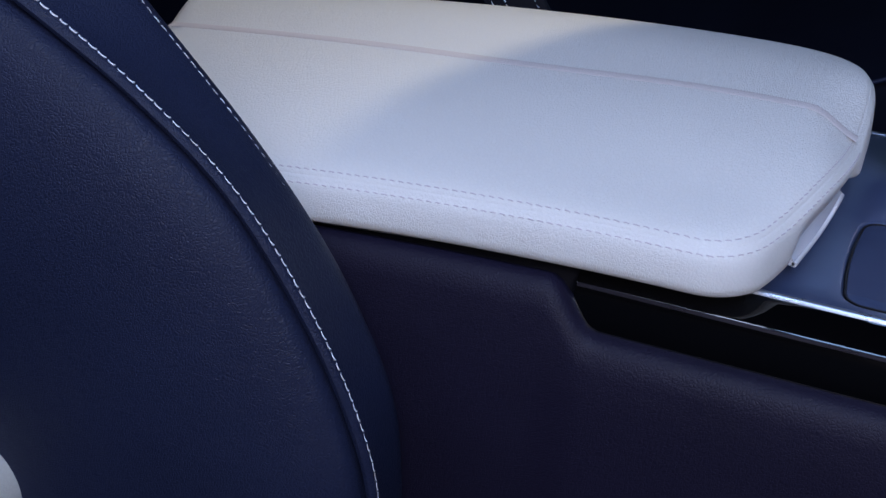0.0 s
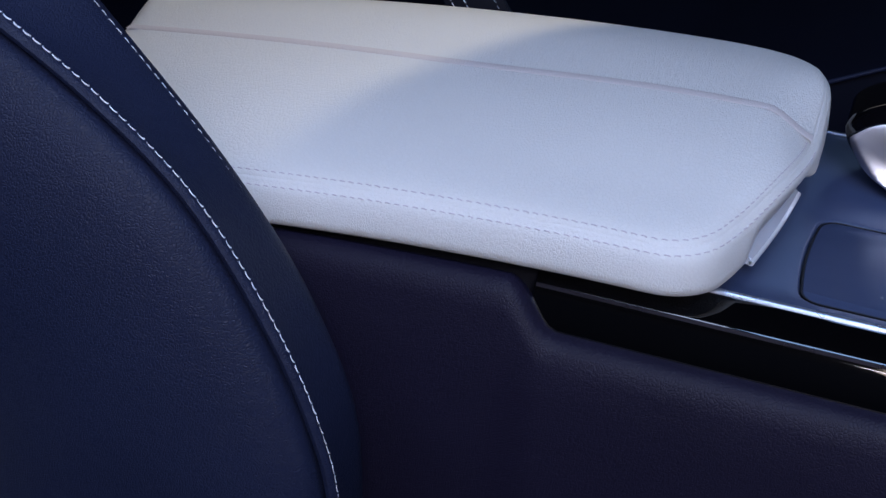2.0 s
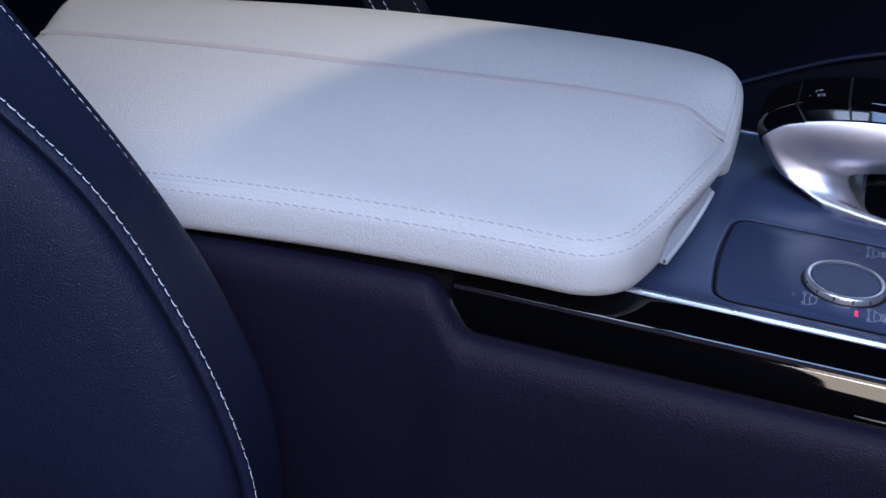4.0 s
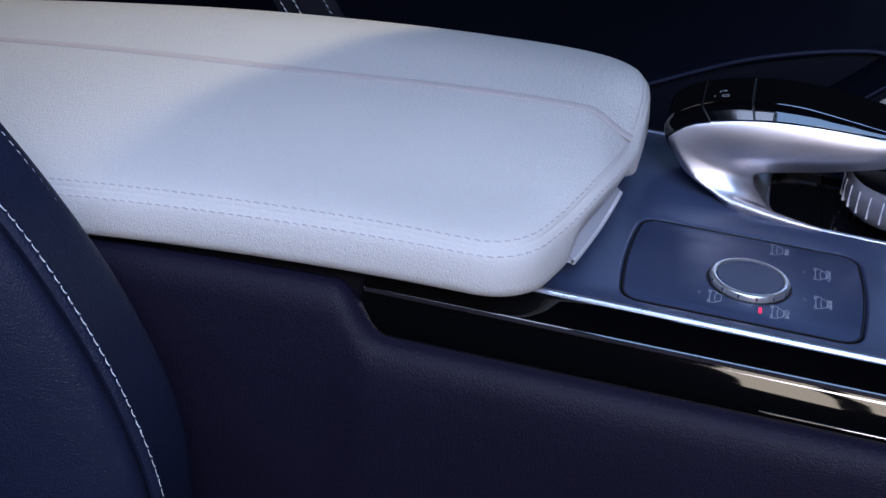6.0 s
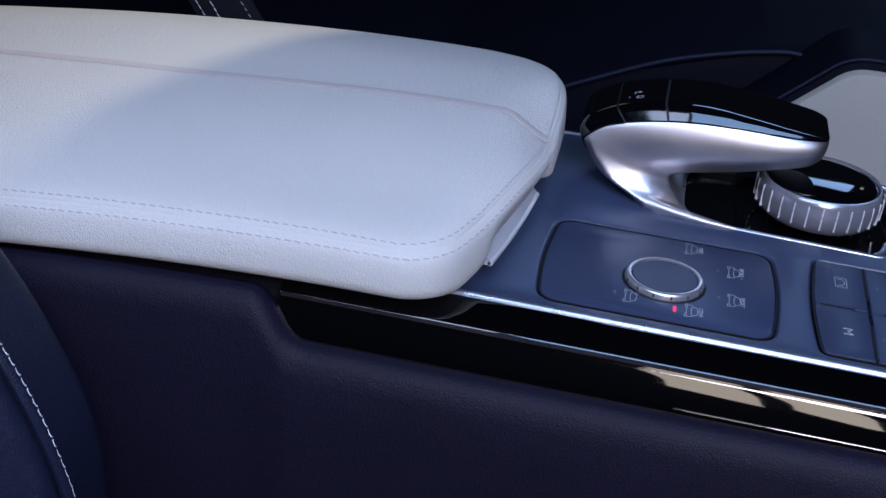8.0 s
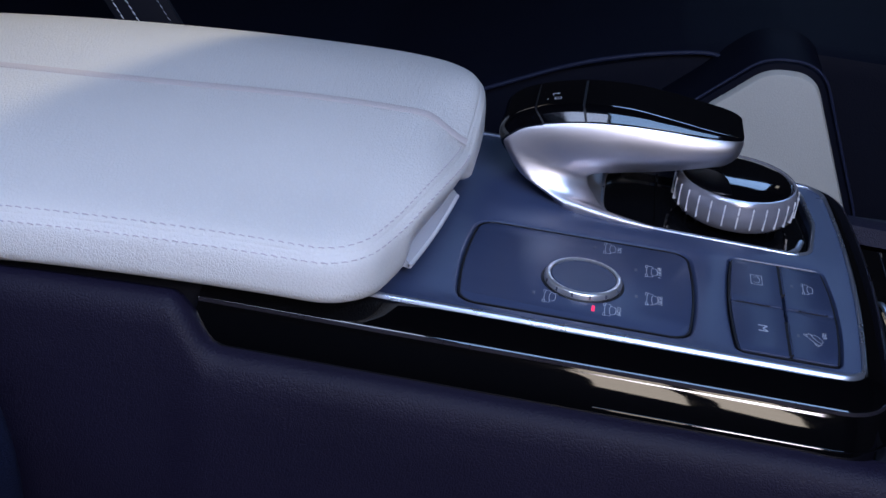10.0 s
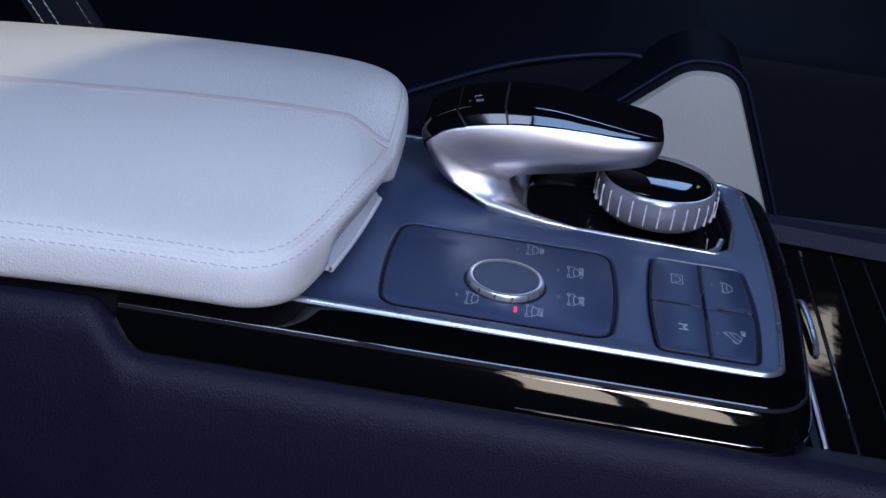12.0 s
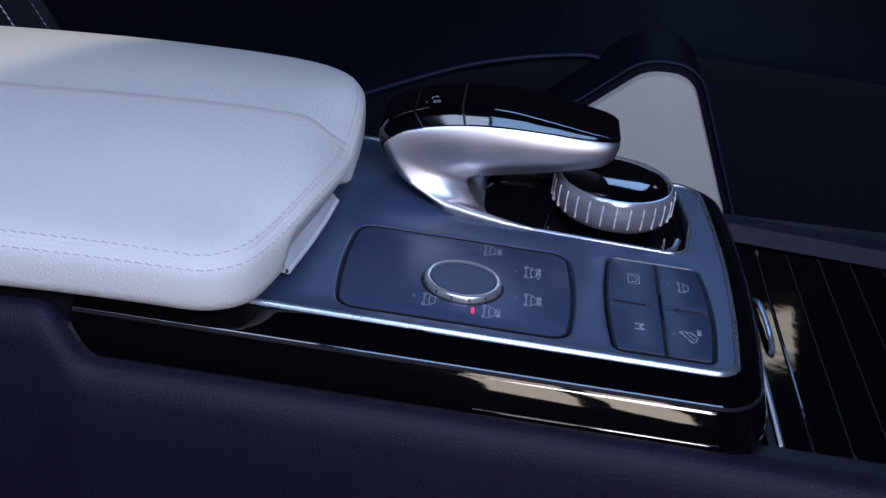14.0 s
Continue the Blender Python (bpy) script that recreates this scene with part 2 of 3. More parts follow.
def sew(path, normals, pitch, me, parent, lean=0.0):
    """Single stitches laid along a path at an even pitch."""
    total = length(path)
    n = int(total / pitch)
    pts = even(path, n + 1)
    nrm = even(normals, n + 1)
    for i in range(n):
        d = (pts[i + 1] - pts[i]).normalized()
        up = (nrm[i] - nrm[i].dot(d) * d).normalized()
        side = up.cross(d)
        turn = Matrix((d, side, up)).transposed().to_4x4() @ pose(0, 0, 0, random.uniform(-4, 4), 0, lean + random.uniform(-4, 4))
        ob = new("stitch", me)
        ob.parent = parent
        ob.matrix_basis = Matrix.Translation(pts[i].lerp(pts[i + 1], 0.5) + up * 0.0001) @ turn @ Matrix.Diagonal((random.uniform(0.9, 1.08), 1, 1, 1))


# ---------------------------------------------------------------- cabin shell
def box(bm, x0, x1, y0, y1, z0, z1):
    m = Matrix.LocRotScale(((x0 + x1) / 2, (y0 + y1) / 2, (z0 + z1) / 2), None, (x1 - x0, y1 - y0, z1 - z0))
    bmesh.ops.create_cube(bm, size=1, matrix=m)
    return bm


def shell(name, boxes, material, label, category):
    bm = bmesh.new()
    for b in boxes:
        box(bm, *b)
    return tagged(part(name, bm, material, smooth=False), label, category, kind="structure")


# unseen shell, added near-black to shut out sky light and darken reflections
shell("floor", [(-1.5, 1.3, -1.3, 1.3, -0.44, -0.40)], CARPET, "black carpet on the cabin floor", "floor")
shell("ceiling", [(-1.5, -0.75, -1.3, 1.3, 1.0, 1.04), (0.72, 1.3, -1.3, 1.3, 1.0, 1.04), (-0.75, 0.72, -1.3, -1.0, 1.0, 1.04), (-0.75, 0.72, -0.52, 1.3, 1.0, 1.04)],
      CABIN, "dark headliner with an opening for the glass roof", "ceiling")
shell("wall_door_side", [(-1.5, 1.3, -1.34, -1.30, -0.40, 0.74), (-1.5, -1.0, -1.34, -1.30, 0.74, 1.0), (-0.7, 1.3, -1.34, -1.30, 0.74, 1.0)],
      CABIN, "unseen dark wall on the door side with a small rear opening", "wall")
# the opposite side, unseen, with an added opening sloped to edge the sun patch
bm = bmesh.new()
frame_loop = [Vector(q) for q in ((-1.5, -0.40), (1.3, -0.40), (1.3, 1.0), (-1.5, 1.0))]
sun_gap_loop = [Vector(q) for q in ((-1.10, 0.72), (-0.42, 0.72), (-0.74, 0.97), (-1.10, 0.97))]
edges = []
for y in (1.30, 1.34):
    for loop in (frame_loop, sun_gap_loop):
        vs = [bm.verts.new((q.x, y, q.y)) for q in loop]
        edges += [bm.edges.new((vs[i], vs[(i + 1) % 4])) for i in range(4)]
    bmesh.ops.triangle_fill(bm, use_beauty=True, use_dissolve=False, edges=edges)
    edges = []
for loop in (frame_loop, sun_gap_loop):
    loft(bm, [[Vector((q.x, y, q.y)) for q in loop] for y in (1.30, 1.34)], True, False)
bmesh.ops.remove_doubles(bm, verts=bm.verts[:], dist=1e-6)
tagged(part("wall_far_side", bm, CABIN, smooth=False), "unseen dark lining of the opposite side with an added opening for the sun patch", "wall", kind="structure")
shell("wall_rear", [(-1.54, -1.5, -1.3, 1.3, -0.40, 1.04)], CABIN, "unseen dark wall closing the rear of the cabin", "wall")
shell("wall_front", [(1.3, 1.34, -1.3, 1.3, -0.40, 1.04)], CABIN, "unseen dark wall closing the front of the cabin", "wall")

# ---------------------------------------------------------------- console
YC = 0.0545
console = thing("centre_console", "centre console with slate soft-touch top, chrome border and black lacquer fascia", "centre console")

# outline of the top: near side, bowed front, far side
FRONT = [Vector((0.1305 - 0.55 * (y - YC) ** 2, y)) for y in (-0.0455 + 0.2 * k / 16 for k in range(17))]
TOP = round_poly([Vector((-0.26, -0.0455))] + FRONT + [Vector((-0.26, 0.1545))],
                 [0.001, 0.010] + [0.0006] * 15 + [0.014, 0.001], 8)

MODE = bowed(-0.0535, 0.0487, -0.0358, 0.0455, 0.0030, 0.0030, 0.0085)
KEY_FIELD = bowed(0.0722, 0.1150, -0.0375, 0.0497, 0.0026, 0.0030, 0.0035)
TRAY = round_poly([Vector(p) for p in ((0.004, 0.0700), (0.112, 0.0655), (0.1175, 0.105), (0.113, 0.150), (0.004, 0.1525))],
                  [0.004, 0.011, 0.05, 0.010, 0.004], 8)


def top_with_openings():
    bm = bmesh.new()
    edges = []
    for poly, z in ((TOP, 0.0), (grown(MODE, 0.0030), 0.0), (grown(KEY_FIELD, 0.0032), 0.0), (TRAY, 0.0)):
        vs = [bm.verts.new(p) for p in ring(poly, z)]
        edges += [bm.edges.new((vs[i], vs[(i + 1) % len(vs)])) for i in range(len(vs))]
    bmesh.ops.triangle_fill(bm, use_beauty=True, use_dissolve=False, edges=edges)
    # sloping rims that lead down to the inset plates, and the outer skirt
    for poly, deep in ((MODE, 0.0018), (KEY_FIELD, 0.0020)):
        loft(bm, [ring(grown(poly, 0.0030 if poly is MODE else 0.0032), 0.0), ring(grown(poly, 0.0025), -0.0002), ring(grown(poly, 0.0012), -deep), ring(grown(poly, 0.0010), -0.006)], True, False)
    loft(bm, [ring(TRAY, 0.0), ring(grown(TRAY, -0.0008), -0.0008), ring(grown(TRAY, -0.0008), -0.014)], True, False)
    loft(bm, [ring(TOP, 0.0), ring(TOP, -0.012)], True, False)
    bmesh.ops.remove_doubles(bm, verts=bm.verts[:], dist=1e-6)
    return bm


part("top_panel", top_with_openings(), SOFT_PANEL, console, "slate grey soft-touch panel")
bm = bmesh.new()
loft(bm, [ring(grown(MODE, 0.0012), -0.0062), ring(grown(MODE, 0.0012), -0.0058)])
part("mode_recess", bm, GROOVE, console)
bm = bmesh.new()
loft(bm, [ring(grown(KEY_FIELD, 0.0012), -0.0062), ring(grown(KEY_FIELD, 0.0012), -0.0058)])
part("key_recess", bm, GROOVE, console)
# dark rings almost level with the top draw the shade of the gaps
for poly in (MODE, KEY_FIELD):
    bm = bmesh.new()
    rings = [ring(grown(poly, 0.0001), -0.0040), ring(grown(poly, 0.0001), -0.0003), ring(grown(poly, 0.0009), -0.0003), ring(grown(poly, 0.0009), -0.0040)]
    loft(bm, rings, True, False)
    part("shadow_gap", bm, GROOVE, console)
mode_plate = part("mode_plate", plate(bmesh.new(), MODE, -0.0055, -0.0004, 0.0006), SOFT_PANEL, console, "inset slate mode selector plate with printed symbols")


# chrome border
def border_path(off, z, x_back=-0.20):
    wide = grown(TOP, 1.0)
    pts = [p + (w - p) * off * (1 - 0.28 * max(0.0, (w - p).x) ** 2) for p, w in zip(TOP, wide) if p.x > -0.25]
    first = Vector((x_back, pts[0].y))
    last = Vector((x_back, pts[-1].y))
    fine = [first] + pts + [last]
    return [Vector((p.x, p.y, z)) for p in fine]


def swept(section, x_back):
    """Sweep (outward, height) points along the border of the console."""
    cols = [border_path(o, z, x_back) for o, z in section]
    return [[c[i] for c in cols] for i in range(len(cols[0]))]


bm = bmesh.new()
loft(bm, swept([(-0.0010, -0.001), (-0.0009, 0.0007), (-0.0003, 0.0014), (0.0005, 0.0017), (0.0011, 0.0015), (0.0018, 0.0009), (0.0023, 0.0000), (0.0029, -0.0012)], -0.20))
part("chrome_border", bm, CHROME, console, "thin satin chrome border strip")
LOWER = [(p.x, p.y) for p in spline([(0.0194, -0.0080, 0), (0.0201, -0.0090, 0), (0.0212, -0.0110, 0), (0.0236, -0.0160, 0), (0.0257, -0.0215, 0), (0.0266, -0.0265, 0), (0.0258, -0.031, 0)], 30)]
bm = bmesh.new()
loft(bm, swept([(0.0028, -0.004), (0.0028, 0.0000), (0.0036, 0.0003), (0.006, -0.0004), (0.012, -0.0027), (0.0172, -0.0052), (0.0188, -0.0066),
                *LOWER, (0.015, -0.033)], -0.1655))
part("lacquer_fascia", bm, LACQUER, console, "black piano-lacquer fascia")
# thin metal strip draws the highlight where the two lacquer facets meet
bm = bmesh.new()
loft(bm, swept([(0.0184, -0.0067), (0.0188, -0.0058), (0.0193, -0.0060), (0.0196, -0.0074)], -0.1652))
part("fascia_edge_glint", bm, EDGE_GLINT, console, "thin metal strip that draws the edge highlight along the fascia")

# raised line added to draw a thin reflection low on the lacquer
bm = bmesh.new()
loft(bm, swept([(0.0252, -0.0216), (0.0262, -0.0212), (0.0264, -0.0215), (0.0262, -0.0219)], 0.012))
part("fascia_lower_glint", bm, GLOSS_BLACK, console, "fine raised line that draws a reflection low on the fascia")

# base of the console below the armrest
bm = bmesh.new()
box(bm, -0.455, -0.08, -0.056, 0.162, -0.40, -0.004)
part("bin", bm, DARK_TRIM, console, "black storage bin under the armrest", smooth=False)


def smooth01(a, b, x):
    t = max(0.0, min(1.0, (x - a) / (b - a)))
    return t * t * (3 - 2 * t)


# leather-covered flank with the step below the fascia
def flank(sign, y_ref):
    bm = bmesh.new()
    rings = []
    for k in range(281):
        x = -0.60 + 1.1 * k / 280
        s = smooth01(-0.177, -0.152, x)
        top = (-0.0005 - 0.28 * max(0, -0.1 - x) ** 2 * 0.7) * (1 - s) + (-0.0238 - 0.03 * max(0, x - 0.1)) * s
        out = 0.004 * s
        sec = [(0.000, top - 0.010), (0.006, top - 0.0015), (0.0105 + out, top), (0.0150 + out, top - 0.0015), (0.0190 + out, top - 0.006), (0.0215 + out, top - 0.014),
               (0.0235 + out, -0.055), (0.026 + out, -0.085), (0.027 + out, -0.13), (0.026, -0.20), (0.02, -0.40)]
        rings.append([Vector((x, y_ref + sign * o, z)) for o, z in sec])
    loft(bm, rings, False, False)
    return bm


flank_ob = thing("console_flank", "dark grained leather side of the console with a stepped top edge", "console side")
part("near_pad", flank(-1, -0.0595), SIDE_LEATHER, flank_ob)
part("far_pad", flank(1, 0.1685), SIDE_LEATHER, flank_ob)

# ---------------------------------------------------------------- armrest
AY, AB, NEAR = 0.0545, 0.128, 61
armrest = thing("armrest", "white grained leather armrest lid with double stitched edges", "armrest")


def front_edge(y):
    """The bowed front edge of the armrest."""
    return -0.0625 - 2.05 * (y - AY) ** 2


def armrest_outline():
    # a straight side, an arc that touches side and front, and the bowed front
    r = 0.030
    bow = [Vector((front_edge(y), y)) for y in (AY - AB + AB * k / 200 for k in range(201))]
    lo, hi = -0.25, -0.06
    for _ in range(40):
        mid = Vector(((lo + hi) / 2, AY - AB + r))
        near = min(range(201), key=lambda k: (bow[k] - mid).length)
        if (bow[near] - mid).length > r:
            lo = mid.x
        else:
            hi = mid.x
    end = math.atan2(bow[near].y - mid.y, bow[near].x - mid.x)
    arc = [mid + r * Vector((math.cos(a), math.sin(a))) for a in (-math.pi / 2 + (end + math.pi / 2) * k / 24 for k in range(25))]
    line = even([Vector((-0.17, AY - AB))] + [p for p in arc if p.x > -0.168] + bow[near + 3::3], NEAR)
    pts = [Vector(p) for p in line[:-1]]
    for k in range(25):
        a = math.pi / 2 * k / 24
        c, s = math.cos(a), math.sin(a)
        pts.append(Vector((-0.170 + 0.1075 * abs(c) ** (2 / 3.6), AY + AB * abs(s) ** (2 / 3.6))))
    far = [Vector((-0.17, AY + AB)), Vector((-0.498, AY + AB)), Vector((-0.457, AY)), Vector((-0.457, AY - AB)), Vector((-0.17, AY - AB))]
    tail = round_poly(far, [0.0005, 0.030, 0.10, 0.020, 0.0005], 8)
    return pts + [Vector(p) for p in even(tail[8:-8], 78)[1:-1]]


ARM = armrest_outline()


def sag(x):
    d = max(0.0, -0.1 - x)
    return 0.28 * d * d


def arm_top(x, y):
    """Height of the padded top before it sags towards the rear."""
    d = max(0.0, -0.1 - x)
    t = (y - AY) / AB
    crown = (0.0142 + 0.11 * d * d) * (1 - min(1.0, abs(t)) ** (2.2 if t < 0 else 3.2))
    crown += 0.0042 * smooth01(-0.26, -0.11, x) * max(0.0, 1 - (t / 0.7) ** 2)
    crown -= 0.0125 * smooth01(-0.092, -0.064, x) * math.exp(-(t / 0.30) ** 2)
    return 0.0300 + crown + 0.0035 * smooth01(0.0, 1.0, t) - 0.0030 * smooth01(-0.100, -0.066, x) * smooth01(0.0, -0.4, t)


def arm_point(p, off, f):
    """A point of the armrest: off inwards from its outline, f of the height of the edge there."""
    q = Vector((min(-0.165, max(-0.41, p.x)), AY))
    reach = AY - p.y
    if p.x > -0.10:
        off += 0.0060 * smooth01(0.094, 0.078, reach) * smooth01(0.002, 0.010, reach) * smooth01(0.75, 0.0, f)
    r = p + (q - p).normalized() * min(off, (q - p).length)
    top = arm_top(r.x, r.y)
    low = 0.0065 + 0.012 * smooth01(-0.088, -0.068, p.x)
    z = low + (top - low) * f
    return Vector((r.x, r.y, z - sag(r.x)))


EDGE = [(0.010, -0.06), (0.0022, -0.02), (0.0004, 0.06), (0.0, 0.20), (0.0004, 0.45), (0.0010, 0.64), (0.0018, 0.735), (0.0026, 0.775), (0.0036, 0.795), (0.0040, 0.830), (0.0046, 0.848), (0.0054, 0.858), (0.0057, 0.893), (0.0063, 0.912),
        (0.0076, 0.940), (0.010, 0.968), (0.014, 0.988), (0.021, 1.0)]
bm = bmesh.new()
rings = [[arm_point(p, o, f) for p in ARM] for o, f in EDGE]
for w in (0.030, 0.040, 0.05, 0.06, 0.07, 0.08, 0.09, 0.10, 0.108, 0.1145, 0.120, 0.124, 0.1265):
    rings.append([arm_point(p, w, 1.0) for p in ARM])
loft(bm, rings)
cushion = part("cushion", bm, WHITE_LEATHER, armrest, "padded white leather cover")


def arm_line(off, f, lift=0.0):
    pts = [arm_point(p, off, f) for p in ARM]
    nrm = []
    for i, p in enumerate(ARM):
        a = arm_point(p, max(0, off - 0.001), f - 0.03)
        b = arm_point(p, off + 0.001, f + 0.03)
        along = (pts[(i + 1) % len(pts)] - pts[i - 1]).normalized()
        up = along.cross(b - a)
        nrm.append(up.normalized() if up.z > 0 else -up.normalized())
    order = list(range(len(ARM) - 25, len(ARM))) + list(range(0, NEAR + 48))
    return [pts[i] + nrm[i] * lift for i in order], [nrm[i] for i in order]


ARM_STITCH = stitch_mesh(0.0025, 0.00042)
ARM_STITCH.materials.append(GREY_THREAD)
for off, f in ((0.0023, 0.77), (0.0070, 0.932)):
    pts, nrm = arm_line(off, f)
    cut = 25 + NEAR - 1
    sew(pts[:cut], nrm[:cut], 0.0043, ARM_STITCH, armrest, -7)

# raised welt over the split between the two lids
bm = bmesh.new()
path = [Vector((x, AY, arm_top(x, AY) - sag(x) + 0.0001)) for x in (-0.447 + 0.3795 * k / 90 for k in range(91))]
tube(bm, [q + Vector((0, 0, 0.0001)) for q in path], 0.0038, 0.0004, 12)
part("seam_welt", bm, SEAM_LEATHER, armrest, "narrow welt along the middle seam")


# release latch under the front edge
def latch(section):
    bm = bmesh.new()
    rings = []
    for k in range(17):
        t = k / 16
        y = -0.031 + 0.080 * t
        x = -0.0782 + 0.0100 * t + 0.0012 * math.sin(math.pi * t)
        rings.append([Vector((x + dx, y, z)) for dx, z in section])
    return loft(bm, rings)


LATCH_PLATE = [(-0.020, 0.0080), (-0.0006, 0.0080), (0.0, 0.0088), (-0.0006, 0.0104), (-0.0045, 0.0150), (-0.0065, 0.0205), (-0.020, 0.0205)]
LIP = [(-0.0012, 0.0076), (0.0004, 0.0078), (0.0010, 0.0087), (0.0008, 0.0097), (-0.0004, 0.0104), (-0.0014, 0.0096)]
catch = part("latch", latch(LATCH_PLATE), LATCH, armrest, "satin silver release latch")
part("lip", latch(LIP), RIB_METAL, catch, "bright chrome lip")


# ---------------------------------------------------------------- drive mode controls
def ring_solid(bm, section, n=48, centre=(0, 0)):
    """Turned solid: (radius, height) points swung round a vertical axis."""
    rings = [[Vector((centre[0] + r * math.cos(a), centre[1] + r * math.sin(a), z)) for r, z in section] for a in (2 * math.pi * k / n for k in range(n))]
    vs = [[bm.verts.new(p) for p in r] for r in rings]
    for i in range(n):
        a, b = vs[i], vs[(i + 1) % n]
        for j in range(len(section) - 1):
            bm.faces.new((a[j], a[j + 1], b[j + 1], b[j]))
    bmesh.ops.remove_doubles(bm, verts=bm.verts[:], dist=1e-6)
    return bm


knob = thing("rotary_knob", "round mode selector knob with bright metal ring and dark cap", "knob")
part("ring", ring_solid(bmesh.new(), [(0.0184, -0.0004), (0.0184, 0.0012), (0.0181, 0.0022), (0.0175, 0.0029), (0.0168, 0.0031), (0.0161, 0.0030), (0.0157, 0.0027), (0.0156, 0.0022), (0.0156, 0.0010)], 64), RING_METAL, knob, "bright metal ring with small notches")
part("cap", ring_solid(bmesh.new(), [(0.0156, 0.0008), (0.0154, 0.0022), (0.0149, 0.0026), (0.009, 0.0024), (0.0, 0.0023)], 64), SOFT_KEY, knob, "slightly dished dark cap")
part("collar", ring_solid(bmesh.new(), [(0.0198, -0.0004), (0.0196, -0.0001), (0.0184, -0.0001), (0.0184, -0.0004)]), GROOVE, knob)
notch = bmesh.new()
box(notch, 0.0176, 0.0186, -0.0005, 0.0005, 0.0004, 0.0022)
notch_ob = part("notch", notch, LED_OFF, knob, smooth=False)
for k in range(1, 14):
    ob = new("notch", notch_ob.data)
    ob.parent = knob
    ob.rotation_euler = (0, 0, 2 * math.pi * k / 14)

# ---------------------------------------------------------------- key_group
key_group = thing("key_cluster", "four dark soft-touch buttons with pale symbols", "buttons")
XM, YM, GAP = 0.0948, 0.0062, 0.00055


def key_outline(x0, x1, y0, y1, bow0, bow1, span0, span1):
    """A quarter of the bowed key field."""
    def edge(x, bow, y, sgn):
        t = (y - span0) / (span1 - span0) * 2 - 1
        return x + sgn * bow * (1 - t * t)
    right = [Vector((edge(x1, bow1, y0 + (y1 - y0) * k / 6, 1), y0 + (y1 - y0) * k / 6)) for k in range(7)]
    left = [Vector((edge(x0, bow0, y1 + (y0 - y1) * k / 6, -1), y1 + (y0 - y1) * k / 6)) for k in range(7)]
    rad = [0.0003] * 14
    for i in (0, 6, 7, 13):
        rad[i] = 0.0012
    return round_poly(right + left, rad, 3)


for name, x0, x1, y0, y1, b0, b1 in (("key", 0.0722, XM - GAP, -0.0375, YM - GAP, 0.0026, 0), ("key", XM + GAP, 0.1150, -0.0375, YM - GAP, 0, 0.0030),
                                     ("key", 0.0722, XM - GAP, YM + GAP, 0.0497, 0.0026, 0), ("key", XM + GAP, 0.1150, YM + GAP, 0.0497, 0, 0.0030)):
    part(name, plate(bmesh.new(), key_outline(x0, x1, y0, y1, b0, b1, -0.0375, 0.0497), -0.0055, 0.0004, 0.0008), SOFT_KEY, key_group)


# ---------------------------------------------------------------- printed symbols
def strokes(bm, lines, w, h=0.00006):
    """Thin raised print along polylines of plan points."""
    for line in lines:
        for a, b in zip(line, line[1:]):
            a, b = Vector((*a, 0)), Vector((*b, 0))
            d = (b - a).normalized()
            s = Vector((-d.y, d.x, 0)) * w / 2
            a, b = a - d * w / 2, b + d * w / 2
            lo = [bm.verts.new(p) for p in (a - s, b - s, b + s, a + s)]
            hi = [bm.verts.new(p.co + Vector((0, 0, h))) for p in lo]
            bm.faces.new(hi)
            for i in range(4):
                bm.faces.new((lo[i], lo[(i + 1) % 4], hi[(i + 1) % 4], hi[i]))
    return bm


def symbol(name, lines, x, y, z, parent, size=1.0, w=0.00030, turn=0.0, tall=1.55, slim=0.80):
    bm = strokes(bmesh.new(), [[(size * slim * a, size * tall * b) for a, b in line] for line in lines], w)
    ob = part(name, bm, PRINT, parent, smooth=False)
    ob.matrix_basis = pose(x, y, z, 0, 0, turn)
    return ob


def word(text, x, y, z, size, parent, turn=-90.0):
    cu = bpy.data.curves.new("word", "FONT")
    cu.body, cu.size, cu.align_x, cu.align_y, cu.extrude = text, size, "CENTER", "CENTER", 0.00004
    tmp = new("word", cu)
    dg = bpy.context.evaluated_depsgraph_get()
    me = bpy.data.meshes.new_from_object(tmp.evaluated_get(dg))
    bpy.data.objects.remove(tmp)
    me.materials.clear()
    me.materials.append(PRINT)
    ob = new("lettering", me)
    ob.parent = parent
    ob.matrix_basis = pose(x, y, z, 0, 0, turn)
    return ob


CAR = [[(-0.0034, -0.0037), (-0.0034, -0.0022), (-0.0022, -0.0022), (-0.0022, -0.0037), (-0.0034, -0.0037)],
       [(-0.0034, 0.0037), (-0.0034, 0.0022), (-0.0022, 0.0022), (-0.0022, 0.0037), (-0.0034, 0.0037)],
       [(-0.0022, -0.0034), (0.0004, -0.0034), (0.0012, -0.0026), (0.0032, -0.0020), (0.0038, -0.0010), (0.0038, 0.0010), (0.0032, 0.0020), (0.0012, 0.0026), (0.0004, 0.0034), (-0.0022, 0.0034)],
       [(-0.0026, -0.0022), (-0.0026, 0.0022)], [(0.0008, -0.0024), (0.0002, -0.0012), (0.0002, 0.0012), (0.0008, 0.0024)]]
ZP = -0.0004 + 0.00002
for x, y, xt, text in ((0.0111, 0.0382, 0.0159, "INDI"), (0.0319, 0.0215, 0.0358, "SPORT +"), (0.0325, -0.0060, 0.0365, "SPORT"), (0.0135, -0.0227, 0.0178, "COMF"), (-0.0144, -0.0198, 0, "")):
    symbol("car_symbol", CAR, x, y, ZP, mode_plate)
    if text:
        word(text, xt, y, ZP + 0.00004, 0.0029, mode_plate)
SPARK = [[(-0.0015, 0.0009), (0.0, 0.0016), (0.0015, 0.0009)], [(-0.0015, -0.0009), (0.0, -0.0016), (0.0015, -0.0009)], [(0, -0.0016), (0, 0.0016)]]
